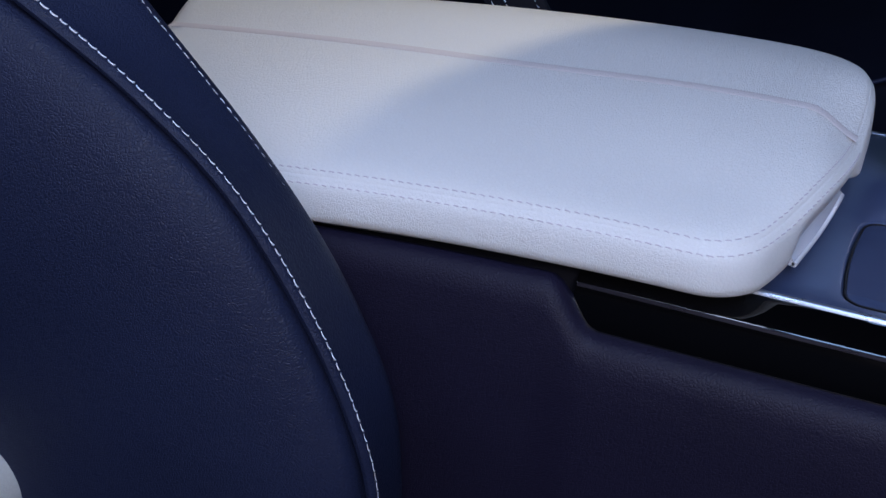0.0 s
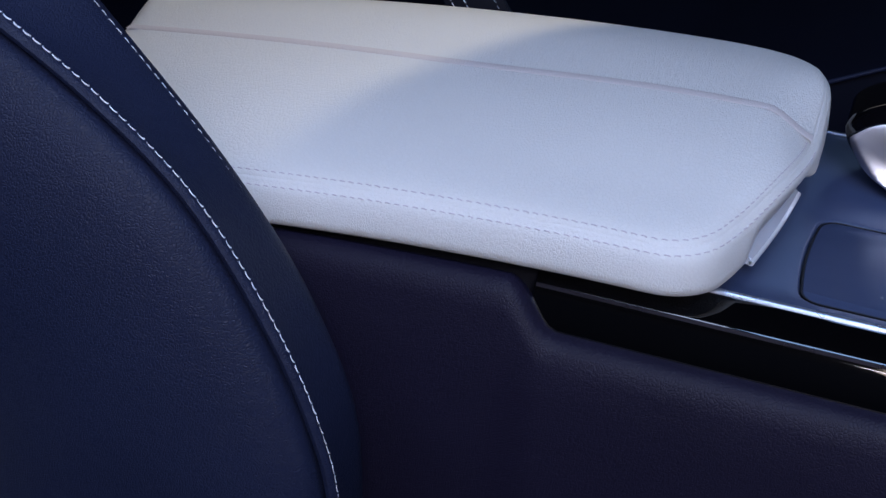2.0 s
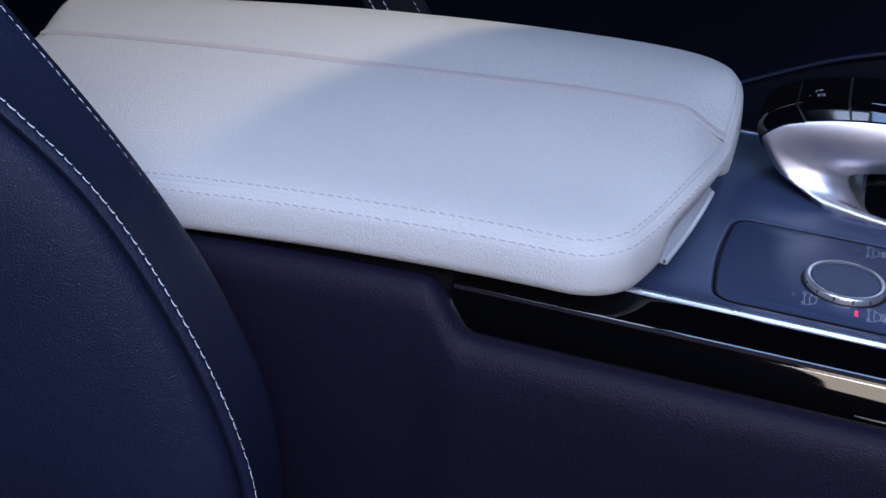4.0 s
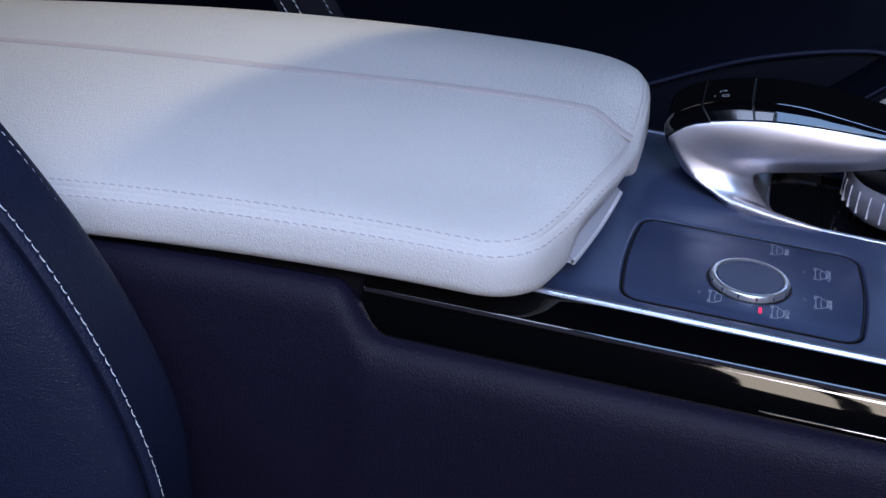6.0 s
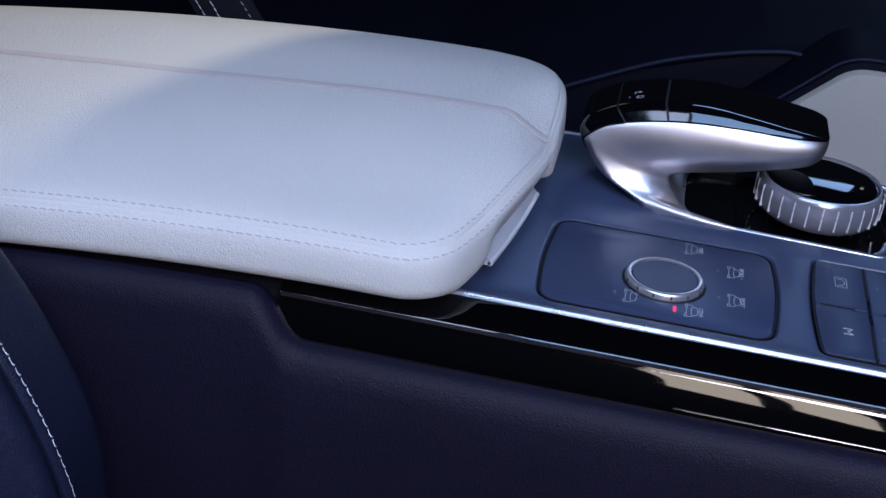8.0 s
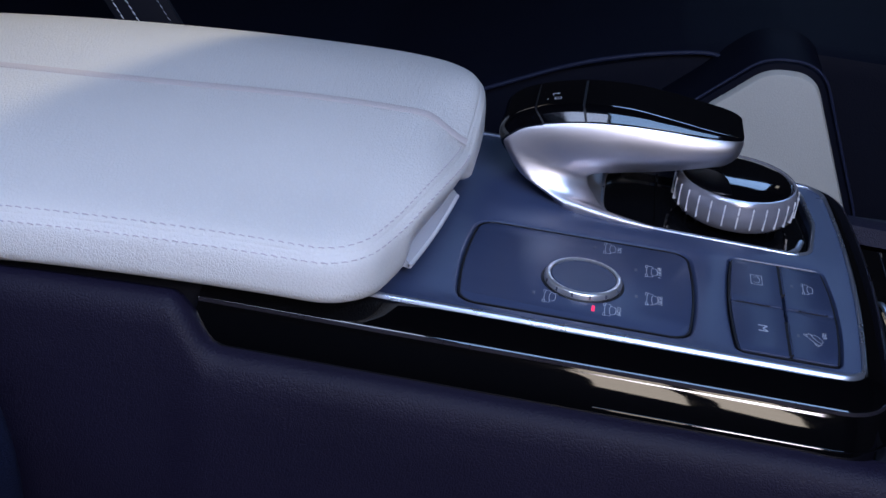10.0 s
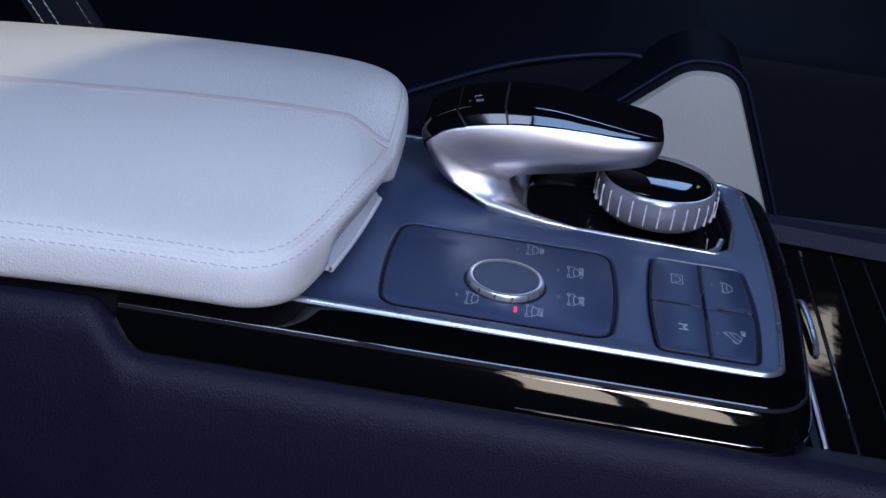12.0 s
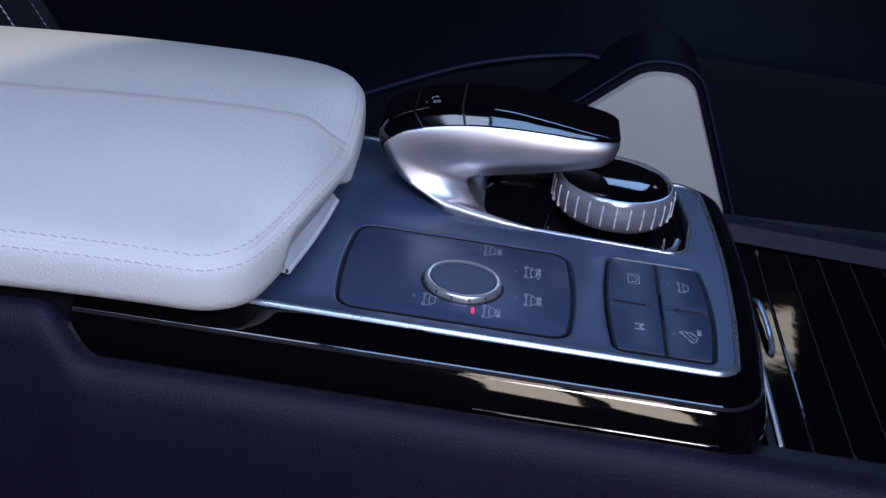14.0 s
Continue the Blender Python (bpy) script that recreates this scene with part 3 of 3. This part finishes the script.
symbol("arrow_symbol", SPARK, -0.0105, -0.0150, ZP, mode_plate, 0.9, 0.0003, 0, 1.2, 1.0)


def indicator(x, y, mat, label, half=0.0015, parent=mode_plate, z=-0.00042):
    bm = bmesh.new()
    plate(bm, round_poly([Vector(p) for p in ((-0.0007, -half), (0.0007, -half), (0.0007, half), (-0.0007, half))], [0.0003] * 4, 3), 0, 0.00008, 0.00004)
    ob = part("indicator", bm, mat, parent, label)
    ob.location = (x, y, z)


for x, y in ((-0.0216, -0.0184), (0.0038, 0.0370), (0.0247, 0.0209), (0.0255, -0.0055)):
    indicator(x, y, LED_OFF, "")
indicator(0.0062, -0.0236, LED_RED, "lit red indicator", 0.0026)

ZK = 0.00043
word("M", 0.0832, -0.0159, ZK, 0.0064, key_group).scale = (1.35, 1, 1)
word("DSR", 0.1112, -0.0138, ZK, 0.0028, key_group)
symbol("car_symbol", CAR, 0.1071, 0.0289, ZK, key_group, 0.9)
symbol("slope_car_symbol", CAR, 0.1066, -0.0182, ZK, key_group, 0.95, turn=32, tall=1.5)
symbol("park_symbol", [[(-0.0034, -0.0030), (0.0034, -0.0030), (0.0034, 0.0030), (-0.0034, 0.0030), (-0.0034, -0.0030)], [(-0.0016, -0.0017), (0.0006, -0.0020), (0.0020, -0.0008), (0.0020, 0.0008), (0.0006, 0.0020), (-0.0016, 0.0017)]], 0.0829, 0.0304, ZK, key_group)
for x, y in ((0.0999, 0.0298), (0.0992, -0.0173)):
    indicator(x, y, LED_OFF, "", 0.0013, key_group, 0.00042)
# dark strips drawn as the shade in the slots, raised ribs as lit edges
for x0, x1, y0, y1, dx, dy in ((XM - 0.0011, XM + 0.0011, 0.019, 0.0488, 0.0005, 0), (XM - 0.0011, XM + 0.0011, -0.0362, -0.0065, 0.0005, 0),
                               (0.0722, 0.0880, YM - 0.0006, YM + 0.0006, 0, 0.0003), (0.1015, 0.1150, YM - 0.0009, YM + 0.0009, 0, 0.0004)):
    bm = bmesh.new()
    plate(bm, round_poly([Vector(q) for q in ((x0, y0), (x1, y0), (x1, y1), (x0, y1))], [0.0005] * 4, 3), -0.001, 0.00046, 0.00004)
    part("slot_shade", bm, GROOVE, key_group)
    bm = bmesh.new()
    a0, a1, b0, b1 = (x0 + 0.0012, x1 - 0.0003, y0 + 0.001, y1 - 0.001) if dx else (x0 + 0.001, x1 - 0.001, y0 + 0.0007, y1 - 0.0002)
    plate(bm, round_poly([Vector(q) for q in ((a0, b0), (a1, b0), (a1, b1), (a0, b1))], [0.0001] * 4, 2), 0.0003, 0.0009, 0.00015)
    part("rib", bm, SOFT_PANEL, key_group)

# ---------------------------------------------------------------- hand rest controller and wheel
HY = 0.1115
handrest = thing("touchpad_controller", "arched satin silver hand rest with gloss black touchpad top", "controller")


# stations along the hook, from the tip of the rest back round the heel and down to the foot:
# outer x z, inner x z, half width, rise of the outer face, rise of the inner face
HOOK = [(0.0712, 0.0432, 0.0708, 0.0392, 0.0105, 0.0004, 0.0), (0.0698, 0.0446, 0.0690, 0.0352, 0.0165, 0.0010, 0.0), (0.0640, 0.0452, 0.0620, 0.0310, 0.0215, 0.0024, 0.0),
        (0.0510, 0.0453, 0.0470, 0.0276, 0.0250, 0.0050, 0.0), (0.0310, 0.0461, 0.0300, 0.0238, 0.0272, 0.0078, 0.0), (0.0120, 0.0460, 0.0120, 0.0202, 0.0280, 0.0105, 0.0),
        (-0.0060, 0.0446, 0.0010, 0.0178, 0.0280, 0.0118, 0.0005), (-0.0244, 0.0414, -0.0040, 0.0160, 0.0276, 0.0132, 0.0015), (-0.0400, 0.0368, -0.0056, 0.0140, 0.0270, 0.0118, 0.0030),
        (-0.0480, 0.0305, -0.0050, 0.0115, 0.0272, 0.0090, 0.0045), (-0.0466, 0.0245, -0.0035, 0.0090, 0.0286, 0.0095, 0.0060), (-0.0405, 0.0170, -0.0005, 0.0065, 0.0312, 0.0112, 0.0080),
        (-0.0332, 0.0105, 0.0035, 0.0042, 0.0342, 0.0120, 0.0100), (-0.0200, 0.0050, 0.0095, 0.0020, 0.0378, 0.0150, 0.0110), (-0.0100, 0.0010, 0.0140, 0.0002, 0.0402, 0.0190, 0.0100),
        (-0.0060, -0.0040, 0.0160, -0.0040, 0.0412, 0.0200, 0.0100)]


def hook_at(u):
    """All numbers of the hook at station u, smoothly between the listed ones."""
    i = max(0, min(len(HOOK) - 2, int(u)))
    a, b, c, d = (HOOK[max(0, min(len(HOOK) - 1, i + k))] for k in (-1, 0, 1, 2))
    t = u - i
    return [0.5 * (2 * q + (r - p) * t + (2 * p - 5 * q + 4 * r - w) * t * t + (3 * q - p - 3 * r + w) * t ** 3) for p, q, r, w in zip(a, b, c, d)]


def hook_outer(u, v, lift=0.0):
    """A point of the outer face, v from -1 to 1 across the width."""
    ox, oz, ix, iz, w, rise, _ = hook_at(u)
    o = Vector((ox - ix, 0, oz - iz)).normalized()
    # a flat bevel first, then a soft roll over to the top
    d, slope = w * (1 - abs(v)), 1.30
    rise *= 0.66
    knee = 0.74 * rise / slope
    up = slope * d if d < knee else 0.74 * rise + 0.26 * rise * (1 - math.exp(-slope * (d - knee) / (0.26 * rise)))
    return Vector((ox, HY + w * v * (0.86 if v > 0 else 1.0), oz)) + o * (up + lift)


def hook_ring(u):
    ox, oz, ix, iz, w, rise, hollow = hook_at(u)
    o = Vector((ox - ix, 0, oz - iz)).normalized()
    full = (ox - ix) * o.x + (oz - iz) * o.z
    out = [hook_outer(u, -1 + 2 * k / 16) for k in range(17)]
    flare = 0.0034 if u < 9 else 0.0034 * max(0.0, 1 - (u - 9) / 3)
    tuck = 0.0042 * smooth01(1.5, 4.5, u) * smooth01(13.2, 11.0, u)
    side = [(k / 11, flare * 0.8 * math.sin(math.pi * (k / 11) ** 0.85) - tuck * max(0.0, (k / 11 - 0.55) / 0.45) ** 2) for k in range(1, 11)]
    base = Vector((ox, HY, oz))
    out += [base - o * (full * f) + Vector((0, w + e * min(1.0, full / 0.012), 0)) for f, e in side]
    out += [Vector((ix, HY + (w - tuck) * v, iz)) + o * (hollow * (1 - v ** 4) - 0.25 * tuck) for v in (1 - 2 * k / 16 for k in range(17))]
    out += [base - o * (full * f) - Vector((0, w + e * min(1.0, full / 0.012), 0)) for f, e in side[::-1]]
    return out


def shell_band(u0, u1, lift, edge, n=18):
    """A thin shell laid over the outer face between two stations; edge gives its half span there."""
    rings = []
    for k in range(n + 1):
        u = u0 + (u1 - u0) * k / n
        span = edge(u)
        vs = [span * math.sin(math.pi / 2 * (-1 + 2 * m / 44)) for m in range(45)]
        rings.append([hook_outer(u, v, lift) for v in vs] + [hook_outer(u, v, -0.0010) for v in vs[::-1]])
    return loft(bmesh.new(), rings)


def top_span(u):
    return 0.975 - 0.10 * smooth01(1.2, 0.2, u)


def heel_span(u):
    return 0.985 - 0.42 * smooth01(8.6, 12.2, u)


bm = bmesh.new()
loft(bm, [hook_ring(15 * k / 90) for k in range(91)])
# two prongs of the foot that run forward along the rim of the well
for sign in (-1, 1):
    rail = spline([(-0.016, HY + sign * 0.0335, 0.0025), (-0.004, HY + sign * 0.0372, 0.0018), (0.010, HY + sign * 0.0402, 0.0010), (0.024, HY + sign * 0.0422, 0.0004), (0.034, HY + sign * 0.0428, 0.0)], 24)
    rings = []
    for k, q in enumerate(rail):
        wide, high = 0.0014 + 0.0036 * (1 - k / 23), 0.0012 + 0.0030 * (1 - k / 23)
        rings.append([q + Vector((0, wide * math.cos(a), high * math.sin(a))) for a in (2 * math.pi * m / 12 for m in range(12))])
    loft(bm, rings)
arch = part("arch", bm, SATIN, handrest, "satin silver arched body that sweeps down into its foot")
fuse = arch.modifiers.new("fuse", "REMESH")
fuse.mode, fuse.voxel_size, fuse.use_smooth_shade = "VOXEL", 0.0007, True
flow = arch.modifiers.new("flow", "SMOOTH")
flow.factor, flow.iterations = 0.5, 18
part("touchpad", shell_band(0.80, 6.20, 0.0009, top_span, 40), GLOSS_BLACK, handrest, "gloss black touch surface")
part("key_strip", shell_band(6.26, 7.36, 0.0009, top_span), GLOSS_BLACK, handrest, "gloss black shortcut strip")
part("heel_cap", shell_band(7.42, 12.2, 0.0010, heel_span, 40), GLOSS_BLACK, handrest, "gloss black heel")
part("seam_bed", shell_band(5.9, 7.9, 0.0003, top_span), GROOVE, handrest)

# small printed marks on the shortcut strip
for u, v, lines in ((6.90, -0.18, [[(-0.0016, -0.0012), (-0.0016, 0.0012), (0.0014, 0.0012)], [(0.0006, 0.0020), (0.0016, 0.0012), (0.0006, 0.0004)]]),
                    (6.84, -0.40, [[(-0.0016, -0.0012), (0.0016, -0.0012), (0.0016, 0.0012), (-0.0016, 0.0012), (-0.0016, -0.0012)]]),
                    (7.10, -0.38, [[(-0.0002, -0.0005), (0.0002, 0.0005)]])):
    q, along, across = hook_outer(u, v, 0.00095), hook_outer(u - 0.1, v, 0.00095), hook_outer(u, v + 0.05, 0.00095)
    d = (along - q).normalized()
    up = d.cross(across - q).normalized()
    mark = part("mark", strokes(bmesh.new(), lines, 0.0004), PRINT, handrest, smooth=False)
    mark.matrix_basis = Matrix.Translation(q) @ Matrix((d, up.cross(d), up)).transposed().to_4x4()

well = thing("controller_well", "gloss black well with a fine chrome rim", "trim")
bm = bmesh.new()
loft(bm, [ring(grown(TRAY, -0.001), -0.0075), ring(grown(TRAY, -0.001), -0.0060)])
part("well_floor", bm, GLOSS_BLACK, well)
bm = bmesh.new()
loft(bm, [ring(grown(TRAY, 0.0012), -0.001), ring(grown(TRAY, 0.0010), 0.0004), ring(grown(TRAY, 0.0004), 0.0010), ring(grown(TRAY, -0.0003), 0.0011), ring(grown(TRAY, -0.0009), 0.0006), ring(grown(TRAY, -0.0012), -0.0012)], True, False)
part("well_rim", bm, CHROME, well, "fine chrome rim")

bm = bmesh.new()
tube(bm, spline([(0.030, 0.080, -0.0055), (0.045, 0.076, -0.0050), (0.075, 0.0735, -0.0050), (0.105, 0.0745, -0.0050)], 24), 0.0007, 0.0006)
part("well_line", bm, CHROME, well)
bm = bmesh.new()
tube(bm, [Vector((0.1040, 0.0780, -0.0055)), Vector((0.1080, 0.0815, -0.0045)), Vector((0.1105, 0.0900, -0.0035))], 0.0016, 0.0012)
part("wheel_bracket", bm, CHROME, well)
bm = bmesh.new()
box(bm, 0.0335, 0.0345, 0.0715, 0.150, -0.0062, -0.0045)
part("well_divider", bm, GLOSS_BLACK, well, smooth=False)

bm = bmesh.new()
box(bm, 0.0766, 0.0773, 0.0695, 0.150, -0.0062, -0.0048)
part("well_divider", bm, GLOSS_BLACK, well, smooth=False)
for x, y in ((0.1005, 0.0735), (0.1062, 0.0742)):
    bm = bmesh.new()
    ring_solid(bm, [(0.0, -0.0040), (0.0009, -0.0042), (0.0013, -0.0050), (0.0013, -0.0062)], 12, (x, y))
    part("stud", bm, CHROME, well, "small chrome stud")

WX, WY = 0.0742, 0.1125
wheel = thing("control_wheel", "smoked translucent control wheel with bright ribs", "dial", at=(WX, WY, 0.0085))
part("drum", ring_solid(bmesh.new(), [(0.026, -0.010), (0.0300, -0.0095), (0.0318, -0.0075), (0.0328, -0.004), (0.0332, 0.001), (0.0328, 0.0055), (0.0320, 0.0078), (0.0311, 0.0088), (0.0302, 0.0089), (0.0296, 0.0084), (0.0294, 0.0070)], 72), SMOKED, wheel, "smoked grey ring")
part("hub", ring_solid(bmesh.new(), [(0.0294, 0.0072), (0.0286, 0.0086), (0.0260, 0.0097), (0.020, 0.0110), (0.010, 0.0119), (0.0, 0.0121)], 56), GLOSS_BLACK, wheel, "gloss black domed centre")
bm = bmesh.new()
box(bm, 0.0316, 0.03345, -0.0004, 0.0004, -0.0064, 0.0060)
bmesh.ops.bevel(bm, geom=bm.edges[:], offset=0.0003, segments=2, affect="EDGES")
rib = part("rib", bm, RIB_METAL, wheel)
for k in range(1, 28):
    ob = new("rib", rib.data)
    ob.parent = wheel
    ob.rotation_euler = (0, 0, 2 * math.pi * k / 28)

# ---------------------------------------------------------------- shuttered tray ahead of the controls
tray = thing("shutter_tray", "gloss black roller shutter with fine bright lines and a small handle", "tray")
bm = bmesh.new()
box(bm, 0.1465, 0.1505, -0.0505, 0.150, -0.06, -0.0315)
part("frame", bm, DARK_TRIM, tray, smooth=False)
bm = bmesh.new()
plate(bm, round_poly([Vector(q) for q in ((0.118, -0.0640), (0.50, -0.0660), (0.50, -0.0506), (0.138, -0.0506)) ], [0.002] * 4, 4), -0.06, -0.0296, 0.0015)
part("side_ledge", bm, DARK_TRIM, tray, "dark soft-touch ledge beside the shutter")
xs = [0.1525] + [0.1662 + 0.0186 * k for k in range(10)]
for x0, x1 in zip(xs, xs[1:]):
    bm = bmesh.new()
    sec = [(x0 + 0.0004, -0.034), (x0 + 0.0004, -0.0306), (x0 + 0.0012, -0.0300), ((x0 + x1) / 2, -0.0300), (x1 - 0.0012, -0.0300), (x1 - 0.0004, -0.0306), (x1 - 0.0004, -0.034)]
    loft(bm, [[Vector((x, y, z)) for x, z in sec] for y in (-0.0505, 0.150)])
    part("slat", bm, SHUTTER, tray, smooth=False)
    bm = bmesh.new()
    box(bm, x1 - 0.0002, x1 + 0.0002, -0.0505, 0.150, -0.034, -0.0302)
    part("line", bm, SLAT_LINE, tray, smooth=False)
bm = bmesh.new()
tube(bm, [Vector((0.1514, y, -0.0296)) for y in (-0.050, 0.0, 0.05, 0.068)], 0.0009, 0.0009)
part("edge_strip", bm, LATCH, tray, "thin chrome edge")
bm = bmesh.new()
tube(bm, spline([(0.1560, 0.086, -0.030), (0.1575, 0.078, -0.0265), (0.1588, 0.060, -0.0262), (0.1590, 0.040, -0.0266), (0.1590, 0.031, -0.0292)], 20), 0.0017, 0.0013)
part("handle", bm, CHROME, tray, "slim chrome pull handle")

# ---------------------------------------------------------------- near seat
seat = thing("passenger_seat", "navy grained leather seat back with pale contrast stitching", "car seat")
C1 = spline([(-0.60, -0.178, 0.62), (-0.56, -0.178, 0.40), (-0.495, -0.178, 0.225), (-0.418, -0.178, 0.1585), (-0.3519, -0.178, 0.1234), (-0.3078, -0.178, 0.0970), (-0.2686, -0.178, 0.0648), (-0.2358, -0.178, 0.0176), (-0.2146, -0.178, -0.0285),
             (-0.2065, -0.178, -0.065), (-0.203, -0.178, -0.13), (-0.205, -0.178, -0.40)], 130)
C2 = spline([(-0.490, -0.145, 0.62), (-0.430, -0.145, 0.45), (-0.395, -0.145, 0.34), (-0.378, -0.145, 0.27), (-0.369, -0.145, 0.225), (-0.362, -0.145, 0.185), (-0.3505, -0.145, 0.143), (-0.3269, -0.145, 0.1182), (-0.2849, -0.145, 0.0755), (-0.2528, -0.145, 0.0362), (-0.2322, -0.145, 0.0024), (-0.2158, -0.145, -0.0371),
             (-0.2108, -0.145, -0.0841), (-0.211, -0.145, -0.14), (-0.213, -0.145, -0.40)], 130)


def seat_rows(cols):
    out = []
    for i in range(130):
        a, b = C1[i], C2[i]
        d = (C1[min(i + 1, 129)] - C1[max(i - 1, 0)]).normalized()
        n = Vector((d.z, 0, -d.x))
        if n.x > 0:
            n = -n
        out.append([f(a, b, n) for f in cols])
    return out


def inner(dist, y):
    return lambda a, b, n: Vector((a.x, y, a.z)) + n * dist


def towards(t, y):
    def f(a, b, n):
        q = a.lerp(Vector((-0.52, 0, -0.10)), t)
        return Vector((q.x, y, q.z))
    return f


def band(t, bulge):
    return lambda a, b, n: a.lerp(b, t) + Vector((0, -bulge, 0))


def outer(dist, y):
    return lambda a, b, n: Vector((b.x, y, b.z)) - n * dist


bm = bmesh.new()
loft(bm, seat_rows([towards(0.92, -0.190), towards(0.75, -0.200), towards(0.58, -0.2075), towards(0.42, -0.2085), towards(0.28, -0.2060), towards(0.17, -0.2000), towards(0.09, -0.1925), inner(0.0120, -0.1850), inner(0.0092, -0.1815), inner(0.0082, -0.1775), inner(0.0080, -0.168)]), False, False)
part("bolster", bm, NAVY_LEATHER, seat, "padded navy leather side bolster")
bm = bmesh.new()
loft(bm, seat_rows([inner(0.0090, -0.1675), inner(0.0062, -0.1690), inner(0.0058, -0.1770), inner(0.0044, -0.1805), inner(0.0025, -0.1810), inner(0.0008, -0.1795), band(0.06, 0.0022), band(0.15, 0.0030), band(0.35, 0.0045), band(0.6, 0.0045), band(0.82, 0.0025), band(0.95, 0.0006),
                    outer(-0.0012, -0.1428), outer(-0.0045, -0.138), outer(-0.013, -0.128), outer(-0.030, -0.112), outer(-0.07, -0.100), outer(-0.20, -0.095)]), False, False)
part("edge_band", bm, NAVY_LEATHER, seat, "smooth navy leather edge panel")
SEAT_STITCH = stitch_mesh(0.0035, 0.00066)
SEAT_STITCH.materials.append(THREAD)
line = [r[0] for r in seat_rows([lambda a, b, n: a.lerp(b, 0.10) + Vector((0, -0.0026, 0))])]
line = [p for p in line if -0.16 < p.z < 0.20]
sew(line, [Vector((0, -1, 0.1))] * len(line), 0.0046, SEAT_STITCH, seat, 5)
line = [r[0] for r in seat_rows([lambda a, b, n: b + n * 0.0008 + Vector((0, -0.0004, 0))])]
EDGE_STITCH = stitch_mesh(0.0028, 0.00030)
EDGE_STITCH.materials.append(THREAD)
some = [p for p in line if 0.0 < p.z < 0.17]
sew(some, [Vector((0.7, -0.3, 0.5))] * len(some), 0.0043, EDGE_STITCH, seat, 0)
# ---------------------------------------------------------------- far seat and background
far_seat = thing("driver_seat", "navy seat beyond the console with a cream leather insert", "car seat")
WEDGE = round_poly([Vector(p) for p in ((0.02, -0.20), (0.205, -0.20), (0.1735, -0.0735), (0.1305, 0.0232), (0.0995, 0.0220), (0.0645, -0.0105), (0.01, -0.06))], [0.01, 0.01, 0.1, 0.020, 0.028, 0.05, 0.03], 8)


def upright(poly, y0, y1, soft):
    """A padded slab that stands upright, its outline given in x and z."""
    def r(p, y):
        return [Vector((q.x, y, q.y)) for q in p]
    return loft(bmesh.new(), [r(poly, y1), r(poly, y0 + soft), r(grown(poly, -soft * 0.4), y0 + soft * 0.25), r(grown(poly, -soft * 1.4), y0)])


PAD = [Vector((-0.391 + 0.030 * math.cos(a), -0.092 + (0.030 if math.sin(a) > 0 else 0.09) * math.sin(a))) for a in (2 * math.pi * k / 40 for k in range(40))]
part("insert", upright(PAD, -0.226, -0.19, 0.010), CREAM_LEATHER, seat, "white leather seat insert")
part("insert", upright(WEDGE, 0.28, 0.34, 0.003), CREAM_LEATHER, far_seat, "cream leather cushion insert")
part("border", upright(grown(WEDGE, 0.0055), 0.288, 0.36, 0.004), SHADED_NAVY, far_seat, "dark piped border")
bm = bmesh.new()
rim = grown(WEDGE, 0.0062)
tube(bm, [Vector((p.x, 0.290, p.y)) for p in rim + rim[:1]], 0.0010, 0.0010, 8, Vector((0, 1, 0)), False)
part("border_piping", bm, NAVY_LEATHER, far_seat, "navy piping round the border")
bm = bmesh.new()
tube(bm, spline([(-0.16, 0.352, -0.085), (-0.0869, 0.35, -0.0474), (-0.0285, 0.35, -0.0194), (0.0102, 0.35, -0.0059), (0.0492, 0.35, 0.0033), (0.073, 0.35, 0.005), (0.0932, 0.35, -0.0053), (0.11, 0.352, -0.02)], 50), 0.0016, 0.0016)
part("piping", bm, NAVY_LEATHER, far_seat, "thin dark piping")
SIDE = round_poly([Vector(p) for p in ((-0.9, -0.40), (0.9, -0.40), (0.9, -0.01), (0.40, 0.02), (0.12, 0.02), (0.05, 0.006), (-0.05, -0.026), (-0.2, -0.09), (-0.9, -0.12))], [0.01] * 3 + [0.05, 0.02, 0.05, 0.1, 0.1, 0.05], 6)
part("cushion_side", upright(SIDE, 0.352, 0.80, 0.012), SHADED_NAVY, far_seat, "navy leather cushion, its shade put into the colour")

tagged(part("tunnel_trim", upright(round_poly([Vector(p) for p in ((0.135, -0.40), (0.9, -0.40), (0.9, -0.030), (0.26, -0.035), (0.15, -0.039))], [0.01, 0.01, 0.02, 0.05, 0.01], 6), 0.20, 0.214, 0.005), DARK_TRIM), "dark navy padded tunnel trim ahead of the seat", "trim")

# added dark strip that carries the stitch rows of the far seat's edge
far_strip = thing("far_stitched_strip", "dark strip with rows of pale far-seat stitching beyond the armrest", "seat belt")
bm = bmesh.new()
loft(bm, [[Vector((x - 0.7 * z, 0.3035 + y, z)) for x, y in ((-0.361, 0), (-0.345, -0.0005), (-0.320, -0.0005), (-0.311, 0), (-0.311, 0.004), (-0.361, 0.004))] for z in (0.05, 0.0, -0.05, -0.10, -0.39)])
part("strip_body", bm, DARK_TRIM, far_strip)
for x0, mesh in ((-0.3543, SEAT_STITCH), (-0.3430, SEAT_STITCH), (-0.3178, EDGE_STITCH)):
    row = [Vector((x0 - 0.7 * z, 0.3028, z)) for z in (0.03 - 0.09 * k / 20 for k in range(21))]
    sew(row, [Vector((0, -1, 0.1))] * len(row), 0.0046, mesh, far_strip, 8)
